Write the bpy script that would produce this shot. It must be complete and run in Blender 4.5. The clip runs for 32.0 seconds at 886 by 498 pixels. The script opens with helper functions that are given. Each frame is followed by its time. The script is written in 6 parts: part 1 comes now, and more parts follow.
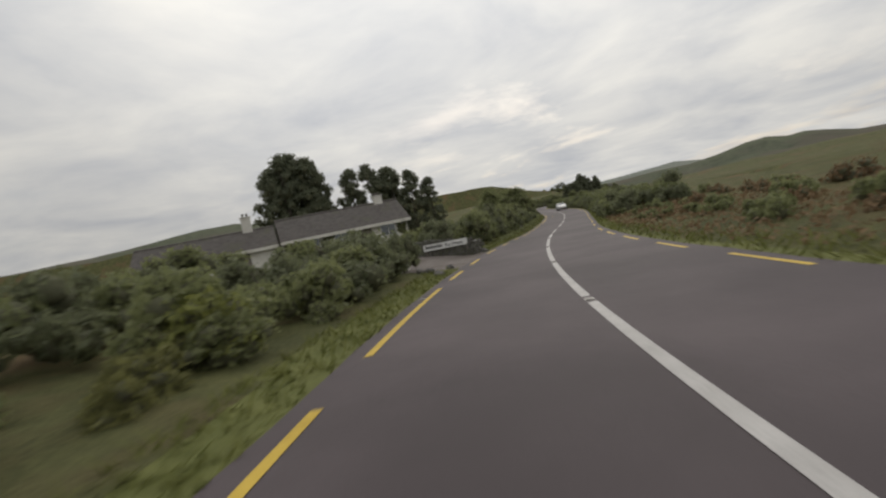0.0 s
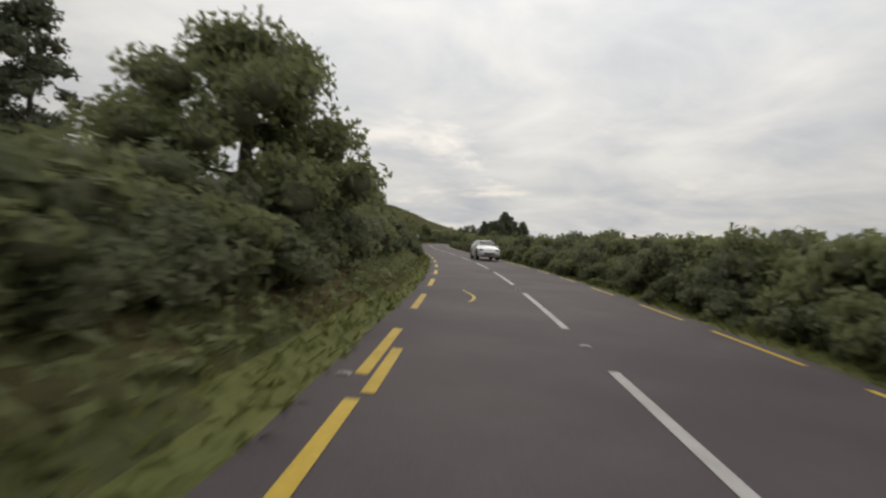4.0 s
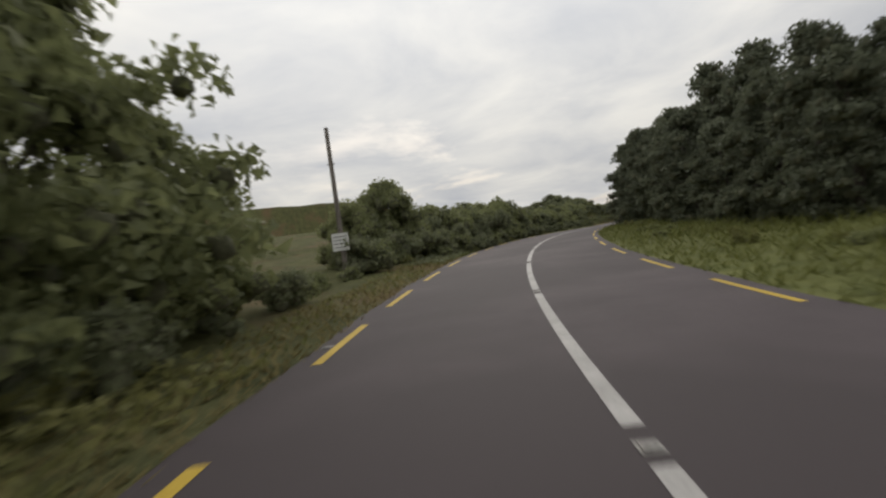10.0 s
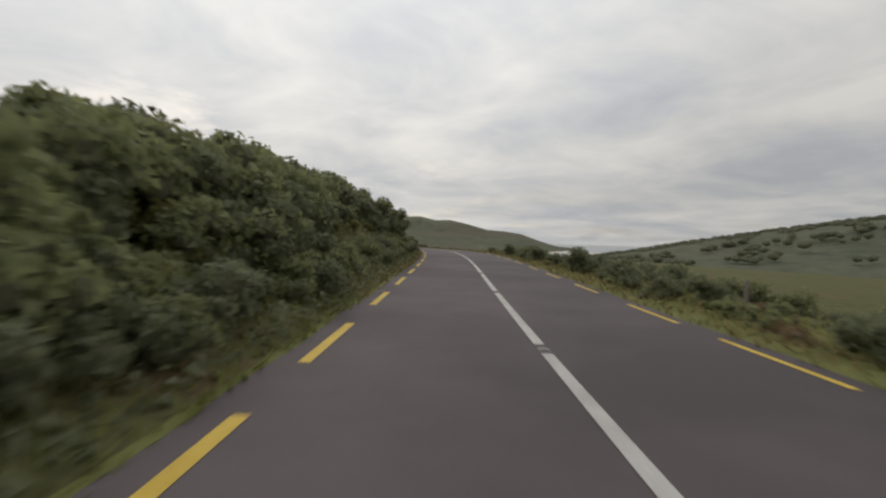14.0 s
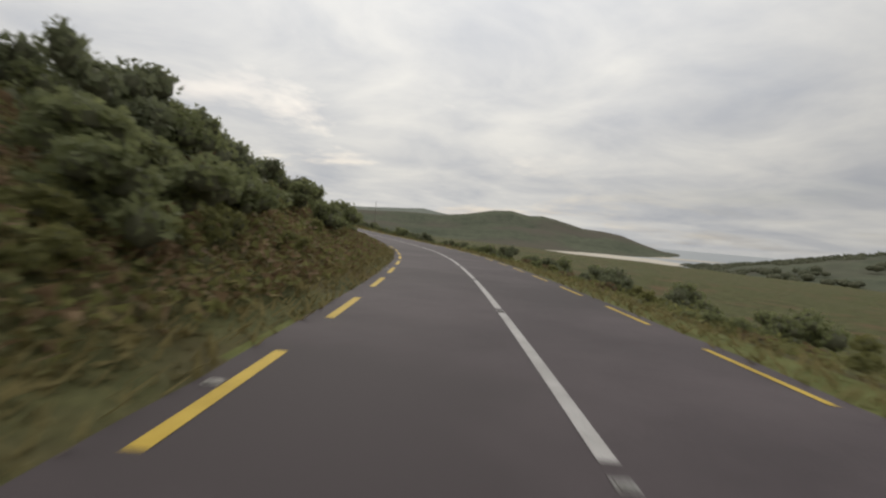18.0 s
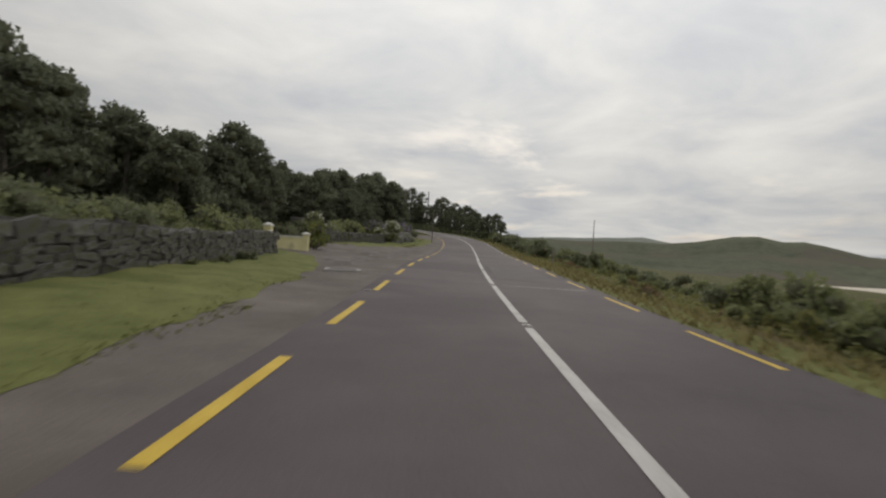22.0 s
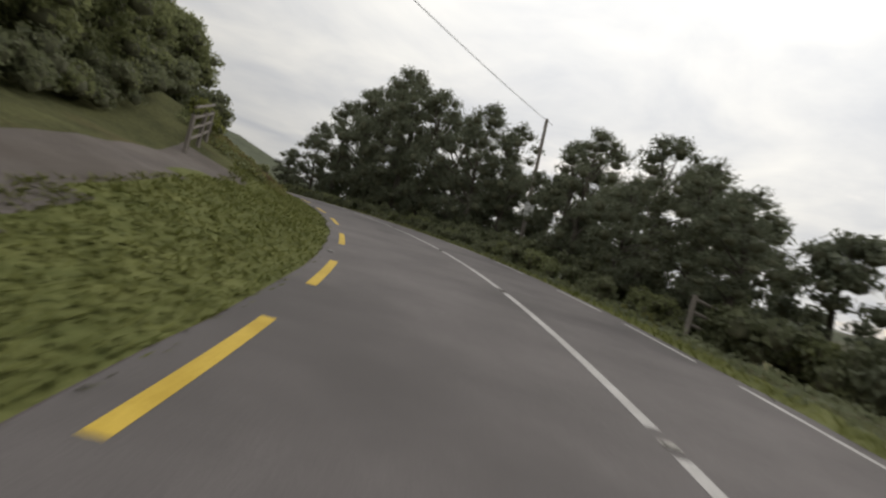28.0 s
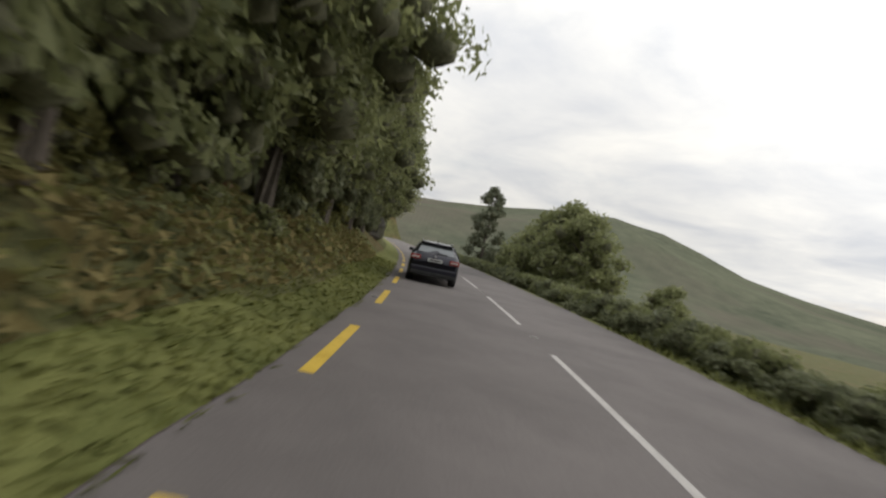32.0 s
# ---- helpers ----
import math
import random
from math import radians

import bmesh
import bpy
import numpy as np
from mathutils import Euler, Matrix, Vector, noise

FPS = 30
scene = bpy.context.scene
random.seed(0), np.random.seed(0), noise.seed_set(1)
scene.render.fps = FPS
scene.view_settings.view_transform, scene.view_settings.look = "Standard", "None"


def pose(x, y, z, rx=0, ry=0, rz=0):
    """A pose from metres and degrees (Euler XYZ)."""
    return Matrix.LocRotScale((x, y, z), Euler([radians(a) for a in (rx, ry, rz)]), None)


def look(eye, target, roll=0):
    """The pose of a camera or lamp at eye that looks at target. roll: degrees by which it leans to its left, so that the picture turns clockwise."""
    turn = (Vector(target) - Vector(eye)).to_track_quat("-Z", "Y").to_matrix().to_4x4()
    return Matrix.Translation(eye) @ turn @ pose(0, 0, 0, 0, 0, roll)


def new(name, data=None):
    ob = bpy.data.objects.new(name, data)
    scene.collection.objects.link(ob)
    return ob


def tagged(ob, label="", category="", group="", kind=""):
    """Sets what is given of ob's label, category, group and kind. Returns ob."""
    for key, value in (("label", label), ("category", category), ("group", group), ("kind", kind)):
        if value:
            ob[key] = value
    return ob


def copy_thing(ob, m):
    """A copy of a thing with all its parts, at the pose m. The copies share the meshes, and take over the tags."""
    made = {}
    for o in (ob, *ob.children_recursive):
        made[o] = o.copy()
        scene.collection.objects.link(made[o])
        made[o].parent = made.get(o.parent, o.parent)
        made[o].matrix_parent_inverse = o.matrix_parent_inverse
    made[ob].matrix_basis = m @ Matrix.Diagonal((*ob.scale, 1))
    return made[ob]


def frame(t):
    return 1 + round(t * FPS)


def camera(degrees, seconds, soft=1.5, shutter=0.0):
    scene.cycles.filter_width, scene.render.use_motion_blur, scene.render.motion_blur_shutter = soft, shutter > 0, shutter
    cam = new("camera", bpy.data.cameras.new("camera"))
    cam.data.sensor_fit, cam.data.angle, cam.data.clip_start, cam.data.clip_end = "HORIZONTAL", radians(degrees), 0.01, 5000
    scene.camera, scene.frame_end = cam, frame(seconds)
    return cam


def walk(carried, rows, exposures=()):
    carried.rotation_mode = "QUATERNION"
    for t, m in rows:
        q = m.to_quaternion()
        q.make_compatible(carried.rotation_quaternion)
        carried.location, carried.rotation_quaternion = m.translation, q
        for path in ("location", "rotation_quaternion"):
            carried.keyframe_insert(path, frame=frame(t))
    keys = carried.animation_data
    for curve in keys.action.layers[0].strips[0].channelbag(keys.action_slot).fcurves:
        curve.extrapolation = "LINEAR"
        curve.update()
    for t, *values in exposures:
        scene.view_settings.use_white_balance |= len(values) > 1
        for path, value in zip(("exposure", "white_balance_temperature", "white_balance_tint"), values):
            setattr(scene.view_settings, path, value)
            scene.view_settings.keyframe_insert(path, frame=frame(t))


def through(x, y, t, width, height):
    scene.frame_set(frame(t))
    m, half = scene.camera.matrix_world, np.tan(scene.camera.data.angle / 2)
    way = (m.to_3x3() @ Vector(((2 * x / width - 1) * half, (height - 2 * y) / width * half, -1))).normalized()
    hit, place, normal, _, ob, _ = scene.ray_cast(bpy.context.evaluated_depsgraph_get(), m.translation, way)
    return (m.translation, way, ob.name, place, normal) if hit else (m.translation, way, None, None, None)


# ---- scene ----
# ---------------------------------------------------------------- camera
cam = camera(82.13, 32.0, 2.3, 0.25)
ROWS = (
    (0.0, -0.889, 11.430, 1.290, -0.94, -2.10, -12.01),
    (0.5, 0.204, 20.114, 1.183, -4.06, -1.47, -16.14),
    (1.0, 1.728, 28.701, 1.089, -7.40, -0.79, -17.96),
    (1.5, 3.469, 37.135, 1.012, -10.40, -1.30, -14.54),
    (2.0, 5.501, 45.551, 0.939, -13.22, -2.16, -9.36),
    (2.5, 7.929, 54.129, 0.860, -14.71, -1.67, -2.24),
    (3.0, 10.438, 62.636, 0.797, -14.59, -0.35, -0.72),
    (3.5, 12.764, 70.868, 0.800, -13.83, -0.47, 2.21),
    (4.0, 15.020, 79.051, 0.887, -12.42, -0.12, 3.75),
    (4.5, 17.235, 87.345, 1.038, -11.73, -0.26, 2.39),
    (5.0, 19.437, 95.679, 1.203, -10.19, -0.41, 3.80),
    (5.5, 21.381, 104.115, 1.365, -8.45, -0.50, 4.54),
    (6.0, 23.050, 112.654, 1.524, -6.63, -0.48, 4.66),
    (6.5, 24.411, 121.296, 1.685, -4.92, -0.36, 4.19),
    (7.0, 25.575, 130.020, 1.852, -4.68, -0.72, 1.25),
    (7.5, 26.640, 138.808, 2.031, -4.82, -0.09, 0.31),
    (8.0, 27.800, 147.676, 2.229, -5.67, -0.19, -4.30),
    (8.5, 29.121, 156.673, 2.432, -7.50, -0.43, -6.42),
    (9.0, 30.728, 165.654, 2.602, -9.86, -0.88, -5.01),
    (9.5, 32.721, 174.486, 2.724, -11.55, -0.83, -6.29),
    (10.0, 35.124, 183.187, 2.835, -13.78, -0.72, -7.96),
    (10.5, 37.918, 191.731, 2.989, -16.52, -0.80, -12.03),
    (11.0, 41.264, 200.068, 3.192, -20.33, 0.24, -16.59),
    (11.5, 45.193, 208.222, 3.395, -24.36, -0.55, -20.43),
    (12.0, 49.698, 216.013, 3.553, -29.51, -0.36, -20.89),
    (12.5, 54.492, 223.367, 3.655, -33.06, -0.66, -15.98),
    (13.0, 59.694, 230.428, 3.703, -37.10, -1.32, -10.80),
    (13.5, 65.368, 237.406, 3.694, -39.07, -1.23, -2.51),
    (14.0, 71.184, 244.318, 3.658, -39.61, -1.15, 1.48),
    (14.5, 76.983, 251.138, 3.648, -39.49, -0.98, 3.80),
    (15.0, 82.862, 257.824, 3.675, -39.88, -0.89, 5.31),
    (15.5, 88.700, 264.496, 3.723, -39.58, -1.01, 5.77),
    (16.0, 94.422, 271.244, 3.772, -38.28, -1.24, 4.94),
    (16.5, 99.800, 278.272, 3.807, -35.98, -1.58, 2.60),
    (17.0, 105.081, 285.411, 3.798, -35.14, -1.96, 12.91),
    (17.5, 109.991, 292.869, 3.726, -29.95, -2.24, 9.62),
    (18.0, 114.532, 300.574, 3.608, -29.62, -2.31, 4.64),
    (18.5, 118.943, 308.347, 3.481, -28.01, -2.40, 6.85),
    (19.0, 123.057, 316.237, 3.362, -26.28, -2.40, 7.96),
    (19.5, 126.701, 324.277, 3.263, -24.22, -2.12, 9.65),
    (20.0, 130.010, 332.322, 3.195, -20.84, -1.68, 11.89),
    (20.5, 133.058, 340.302, 3.167, -16.28, -1.26, 11.72),
    (21.0, 135.441, 348.321, 3.195, -12.37, -0.33, 8.25),
    (21.5, 137.351, 356.197, 3.284, -8.98, -0.43, 8.79),
    (22.0, 138.688, 364.117, 3.420, -5.86, -0.37, 3.44),
    (22.5, 139.754, 372.104, 3.577, -5.30, -0.36, -2.76),
    (23.0, 140.684, 380.046, 3.735, -5.78, 0.38, -2.88),
    (23.5, 141.605, 387.847, 3.886, -5.88, -0.12, -2.08),
    (24.0, 142.559, 395.625, 4.023, -5.37, -0.60, -3.98),
    (24.5, 143.862, 403.469, 4.144, -5.28, 0.14, -8.76),
    (25.0, 145.111, 411.319, 4.269, -6.50, 1.06, -10.16),
    (25.5, 146.320, 419.107, 4.453, -6.79, 1.94, -4.55),
    (26.0, 147.108, 426.906, 4.737, -5.97, 2.08, -2.53),
    (26.5, 147.857, 434.648, 5.115, -4.34, 1.72, 1.31),
    (27.0, 148.322, 442.326, 5.563, -1.05, 1.14, 5.72),
    (27.5, 148.423, 449.927, 6.063, 4.06, 0.72, 9.47),
    (28.0, 147.683, 457.428, 6.601, 7.99, -0.31, 14.76),
    (28.5, 146.318, 464.785, 7.144, 15.07, -0.25, 16.90),
    (29.0, 144.116, 471.852, 7.661, 22.86, -0.10, 17.77),
    (29.5, 141.047, 478.453, 8.135, 30.62, 0.47, 14.74),
    (30.0, 137.157, 484.596, 8.553, 37.67, 0.13, 13.26),
    (30.5, 132.554, 490.346, 8.897, 43.66, -0.01, 11.14),
    (31.0, 127.321, 495.715, 9.162, 48.75, -0.12, 9.04),
    (31.5, 121.423, 500.605, 9.351, 51.78, -0.07, 10.16),
    (32.0, 115.275, 505.324, 9.466, 54.39, -0.41, 11.96)
)


def aim(x, y, z, yaw, pitch, roll):
    a, p = radians(yaw), radians(pitch)
    ahead = Vector((-math.sin(a) * math.cos(p), math.cos(a) * math.cos(p), math.sin(p)))
    return look((x, y, z), Vector((x, y, z)) + ahead, roll)


walk(cam, [(t, aim(*r)) for t, *r in ROWS], exposures=[(0.0, -0.3, 6750, 10), (21.0, -0.3, 6750, 10), (22.5, -0.42, 6750, 10), (24.0, -0.42, 6750, 10), (25.0, -0.32, 6750, 10), (28.0, -0.12, 6750, 10), (29.0, 0.18, 6750, 10), (30.0, 0.34, 6750, 10), (32.0, 0.34, 6750, 10)])

# ---------------------------------------------------------------- road line
STEP_K, STEP_Z, S_MIN, S_MAX = 12.0, 24.0, -10.0, 790.0
CURVE = np.array([-0.758, -0.701, -0.63, -0.445, -0.321, 0.046, 0.084, 0.154, 0.358, 0.443, 0.396, 0.188, -0.22, -0.359, -0.371, -0.583, -0.708, -0.752, -0.853, -0.787, -0.342, -0.033, -0.101, -0.002, 0.222, 0.426, 0.504, 0.317, 0.183, 0.333, 0.548, 1.139, 1.06, 0.34, -0.204, -0.182, -0.098, 0.128, 0.096, 0.317, 0.963, 1.345, 1.631, 1.887, 1.52, 0.948, 0.479, 0.266, 0.227, 0.188, 0.145, 0.105, 0.07, 0.042, 0.021, 0.007, -0.003, -0.008, -0.011, -0.011, -0.01, -0.009, -0.007, -0.005, -0.003, -0.001, 0, 0.002]) * 0.01
RISE = np.array([-0.05, -0.39, -0.57, -0.81, -0.33, 0.1, 0.56, 1.14, 1.35, 1.99, 2.27, 2.1, 2.24, 2.37, 2.01, 1.69, 1.63, 2.1, 2.58, 2.86, 4.13, 5.89, 7.36, 8.03, 8.01, 7.96, 7.92, 7.9, 7.89, 7.88, 7.88, 7.88, 7.88, 7.87, 7.87])
SG = np.arange(S_MIN, S_MAX, 1.0)
KK = np.interp(SG, S_MIN + STEP_K * np.arange(len(CURVE)), CURVE)
HEAD = np.concatenate([[0], np.cumsum((KK[1:] + KK[:-1]) / 2)])
MIDH = (HEAD[1:] + HEAD[:-1]) / 2
RX = np.concatenate([[0], np.cumsum(-np.sin(MIDH))])
RY = np.concatenate([[0], np.cumsum(np.cos(MIDH))])
win = np.hanning(49)
win /= win.sum()
RZ = np.convolve(np.pad(np.interp(SG, S_MIN + STEP_Z * np.arange(len(RISE)), RISE), 24, mode="edge"), win, "valid")
# behind the start the road runs on straight
EXT = np.arange(-90.0, S_MIN, 1.0)
RX = np.concatenate([RX[0] + 0 * EXT, RX])
RY = np.concatenate([RY[0] + (EXT - S_MIN), RY])
RZ = np.concatenate([RZ[0] + 0 * EXT, RZ])
HEAD = np.concatenate([0 * EXT, HEAD])
SG = np.concatenate([EXT, SG])


def flat(s, off):
    h = np.interp(s, SG, HEAD)
    return np.interp(s, SG, RX) + off * np.cos(h), np.interp(s, SG, RY) + off * np.sin(h)


# lane widths from the centre line to the yellow edge lines
AT_S = (1, 19, 36, 54, 71, 123, 141, 159, 177, 195, 213, 230, 248, 301, 319, 337, 355, 372, 389, 405, 420, 436, 483, 499, 514, 529, 545)
LANE_L = (3.42, 3.32, 2.81, 2.95, 2.91, 2.71, 2.89, 3.01, 3.33, 3.56, 3.6, 3.04, 3.01, 3.12, 3.06, 3.1, 3.38, 3.33, 3.2, 3.49, 3.47, 3.72, 3.8, 4.1, 3.5, 3.45, 3.23)
LANE_R = (3.09, 2.87, 2.95, 2.93, 3.11, 3.01, 3.04, 3.03, 3.06, 3.11, 2.91, 3.02, 3.05, 3.02, 3.04, 3.1, 3.12, 3.04, 3.04, 3.16, 3.16, 3.02, 2.97, 3.06, 3.03, 3.07, 3.01)


def lane_l(s):
    return np.interp(s, np.array(AT_S) + 10.0, LANE_L)


def lane_r(s):
    return np.interp(s, np.array(AT_S) + 10.0, LANE_R)


# ground beside the road: height over the road at set distances past the edge line
PAST = (0.0, 0.6, 1.6, 3.0, 6.0, 11.0, 22.0)
LEFT = {
    -90: (0, 0, 0, -0.1, -0.4, -0.8, -1.2), 0: (0, 0, 0.05, 0.1, 0.3, 0.8, 2.2), 22: (0, 0.02, 0.1, 0.3, 0.6, 1.2, 1.7), 40: (0, 0.02, 0.15, 0.4, 0.75, 1.3, 1.75),
    50: (0, 0.05, 0.3, 0.6, 0.6, 0.8, 1.5), 62: (0, 0.05, 0.5, 1.3, 1.6, 1.7, 2.0), 90: (0, 0.05, 0.5, 1.3, 1.7, 1.9, 2.4), 110: (0, 0.1, 0.5, 1.0, 1.6, 2.3, 3.4),
    150: (0, 0.05, 0.3, 0.8, 1.4, 2.1, 3.2), 178: (0, 0, 0.05, 0.2, 0.3, 0.4, 1), 205: (0, 0, 0.1, 0.2, 0.3, 0.5, 1), 240: (0, 0.05, 0.3, 0.6, 1.2, 2, 3),
    262: (0, 0.05, 0.5, 1.2, 2.4, 3, 3.5), 282: (0, 0.1, 0.8, 1.9, 3.6, 5.0, 5.8), 300: (0, 0.1, 0.8, 1.6, 2.9, 4.2, 5.4), 332: (0, 0.05, 0.4, 1.2, 2.8, 5.0, 6.8), 365: (0, 0.05, 0.3, 0.9, 2.4, 4.2, 5.6),
    384: (0, 0.02, 0.04, 0.08, 0.45, 2.2, 5.5), 398: (0, 0, 0, 0.03, 0.3, 1.2, 3), 418: (0, 0, 0, 0, 0, 0.2, 1), 427: (0, 0, 0, 0.02, 0.2, 0.75, 1.6), 450: (0, 0, 0, 0.1, 0.4, 0.8, 2), 478: (0, 0, 0, 0, 0.1, 0.5, 2),
    500: (0, 0, 0.1, 0.4, 1.1, 1.9, 3.2), 515: (0, 0.02, 0.1, 0.7, 2.6, 4.6, 8), 530: (0, 0.02, 0.15, 1.2, 3.4, 5.4, 9), 545: (0, 0.03, 0.25, 1.4, 3.6, 5.6, 9), 800: (0, 0.03, 0.25, 1.4, 3.6, 5.6, 9)}
RIGHT = {
    -90: (0, 0, 0, 0.1, 0.2, 0.4, 0.9), 60: (0, 0, 0.05, 0.15, 0.3, 0.5, 0.9), 120: (0, 0, 0, 0.1, 0.2, 0.3, 0.4), 190: (0, 0, 0.05, 0.2, 0.4, 0.6, 0.8),
    230: (0, 0, 0, -0.1, -0.4, -1, -2.6), 260: (0, 0, 0, -0.2, -0.8, -2, -5), 380: (0, 0, -0.1, -0.3, -1, -2.2, -5), 420: (0, 0, -0.05, -0.2, -0.7, -1.6, -4),
    480: (0, 0, -0.05, -0.2, -0.6, -1.8, -5), 520: (0, 0, -0.1, -0.2, -0.5, -1.2, -4), 560: (0, 0, -0.1, -0.3, -1.0, -2.4, -5.5), 800: (0, 0, -0.1, -0.3, -1.2, -3, -7)}


def beside(table, s, d):
    keys = sorted(table)
    i = min(max(np.searchsorted(keys, s) - 1, 0), len(keys) - 2)
    u = min(max((s - keys[i]) / (keys[i + 1] - keys[i]), 0), 1)
    u = u * u * (3 - 2 * u)
    return (1 - u) * np.interp(d, PAST, table[keys[i]]) + u * np.interp(d, PAST, table[keys[i + 1]])


def lie(s, off):
    """Height of the ground over the world's zero."""
    z = float(np.interp(s, SG, RZ))
    if off < 0:
        d = -off - float(lane_l(s))
        h = beside(LEFT, s, d) if d > 0 else 0.0
    else:
        d = off - float(lane_r(s))
        h = beside(RIGHT, s, d) if d > 0 else 0.0
    if d > 0.5:
        x, y = flat(s, off)
        k = min(1.0, (d - 0.5) / 3)
        h += k * (0.10 * noise.noise((x * 0.7, y * 0.7, 0)) + 0.25 * noise.noise((x * 0.13, y * 0.13, 3)))
    return z + h - min(0.02, max(0.0, d) * 0.05)


def at(s, off, up=0.0):
    x, y = flat(s, off)
    return Vector((float(x), float(y), lie(s, off) + up))


def heading(s):
    return math.degrees(float(np.interp(s, SG, HEAD)))


# ---------------------------------------------------------------- world and sun
world = bpy.data.worlds.new("overcast")
scene.world = world
world.use_nodes = True
wt = world.node_tree
wt.nodes.clear()
SUN_AZ, SUN_EL = 18.0, 27.0


def node(tree, kind, **sets):
    n = tree.nodes.new(kind)
    for k, v in sets.items():
        if k in n.inputs:
            n.inputs[k].default_value = v
    return n


sky = node(wt, "ShaderNodeTexSky")
sky.sky_type, sky.sun_disc, sky.sun_elevation, sky.sun_rotation = "NISHITA", False, radians(SUN_EL), radians(SUN_AZ)
sky.dust_density, sky.ozone_density = 3.0, 2.0
dim = node(wt, "ShaderNodeVectorMath")
dim.operation = "SCALE"
dim.inputs["Scale"].default_value = 0.11
wt.links.new(sky.outputs[0], dim.inputs[0])
co = node(wt, "ShaderNodeTexCoord")
# clouds lie on a flat layer: divide by the height over the horizon
sep = node(wt, "ShaderNodeSeparateXYZ")
wt.links.new(co.outputs["Generated"], sep.inputs[0])
up = node(wt, "ShaderNodeMath")
up.operation = "MAXIMUM"
up.inputs[1].default_value = 0.0
wt.links.new(sep.outputs["Z"], up.inputs[0])
lift = node(wt, "ShaderNodeMath")
lift.operation = "ADD"
lift.inputs[1].default_value = 0.14
wt.links.new(up.outputs[0], lift.inputs[0])
div = node(wt, "ShaderNodeVectorMath")
div.operation = "DIVIDE"
joinz = node(wt, "ShaderNodeCombineXYZ")
for i in range(3):
    wt.links.new(lift.outputs[0], joinz.inputs[i])
wt.links.new(co.outputs["Generated"], div.inputs[0])
wt.links.new(joinz.outputs[0], div.inputs[1])
cloud = node(wt, "ShaderNodeTexNoise", Scale=1.3, Detail=7.0, Roughness=0.55, Distortion=0.35)
wt.links.new(div.outputs[0], cloud.inputs["Vector"])
tone = node(wt, "ShaderNodeValToRGB")
tone.color_ramp.elements[0].position, tone.color_ramp.elements[0].color = 0.30, (0.50, 0.525, 0.57, 1)
tone.color_ramp.elements[1].position, tone.color_ramp.elements[1].color = 0.68, (0.76, 0.76, 0.74, 1)
wt.links.new(cloud.outputs["Fac"], tone.inputs[0])
thin = node(wt, "ShaderNodeTexNoise", Scale=0.75, Detail=6.0, Roughness=0.6, Distortion=0.2)
wt.links.new(div.outputs[0], thin.inputs["Vector"])
gap = node(wt, "ShaderNodeMapRange")
gap.inputs["From Min"].default_value, gap.inputs["From Max"].default_value = 0.30, 0.46
gap.inputs["To Min"].default_value, gap.inputs["To Max"].default_value = 0.75, 1.0
wt.links.new(thin.outputs["Fac"], gap.inputs["Value"])
# the veil is brightest round the sun
sun_way = Vector((math.sin(radians(SUN_AZ)) * math.cos(radians(SUN_EL)), math.cos(radians(SUN_AZ)) * math.cos(radians(SUN_EL)), math.sin(radians(SUN_EL))))
dot = node(wt, "ShaderNodeVectorMath")
dot.operation = "DOT_PRODUCT"
dot.inputs[1].default_value = sun_way
wt.links.new(co.outputs["Generated"], dot.inputs[0])
halo = node(wt, "ShaderNodeMapRange")
halo.interpolation_type = "SMOOTHSTEP"
for key, v in (("From Min", 0.55), ("From Max", 1.0), ("To Min", 1.0), ("To Max", 1.35)):
    halo.inputs[key].default_value = v
wt.links.new(dot.outputs["Value"], halo.inputs["Value"])
bright = node(wt, "ShaderNodeVectorMath")
bright.operation = "SCALE"
wt.links.new(tone.outputs[0], bright.inputs[0])
# an overcast sky is brighter overhead than at the horizon
dome = node(wt, "ShaderNodeMapRange")
for key, v in (("From Min", 0.1), ("From Max", 1.0), ("To Min", 0.95), ("To Max", 2.0)):
    dome.inputs[key].default_value = v
wt.links.new(sep.outputs["Z"], dome.inputs["Value"])
both = node(wt, "ShaderNodeMath")
both.operation = "MULTIPLY"
wt.links.new(halo.outputs[0], both.inputs[0])
wt.links.new(dome.outputs[0], both.inputs[1])
wt.links.new(both.outputs[0], bright.inputs["Scale"])
mixw = node(wt, "ShaderNodeMix")
mixw.data_type = "RGBA"
wt.links.new(gap.outputs[0], mixw.inputs[0])
wt.links.new(dim.outputs[0], mixw.inputs[6])
wt.links.new(bright.outputs[0], mixw.inputs[7])
bg = node(wt, "ShaderNodeBackground", Strength=0.92)
wt.links.new(mixw.outputs[2], bg.inputs[0])
wo = node(wt, "ShaderNodeOutputWorld")
wt.links.new(bg.outputs[0], wo.inputs[0])
sun = new("sun", bpy.data.lights.new("sun", "SUN"))
sun.data.energy, sun.data.angle, sun.data.color = 0.6, radians(18), (1.0, 0.95, 0.87)
sun.matrix_world = look(sun_way * 100, (0, 0, 0))

# ---------------------------------------------------------------- materials


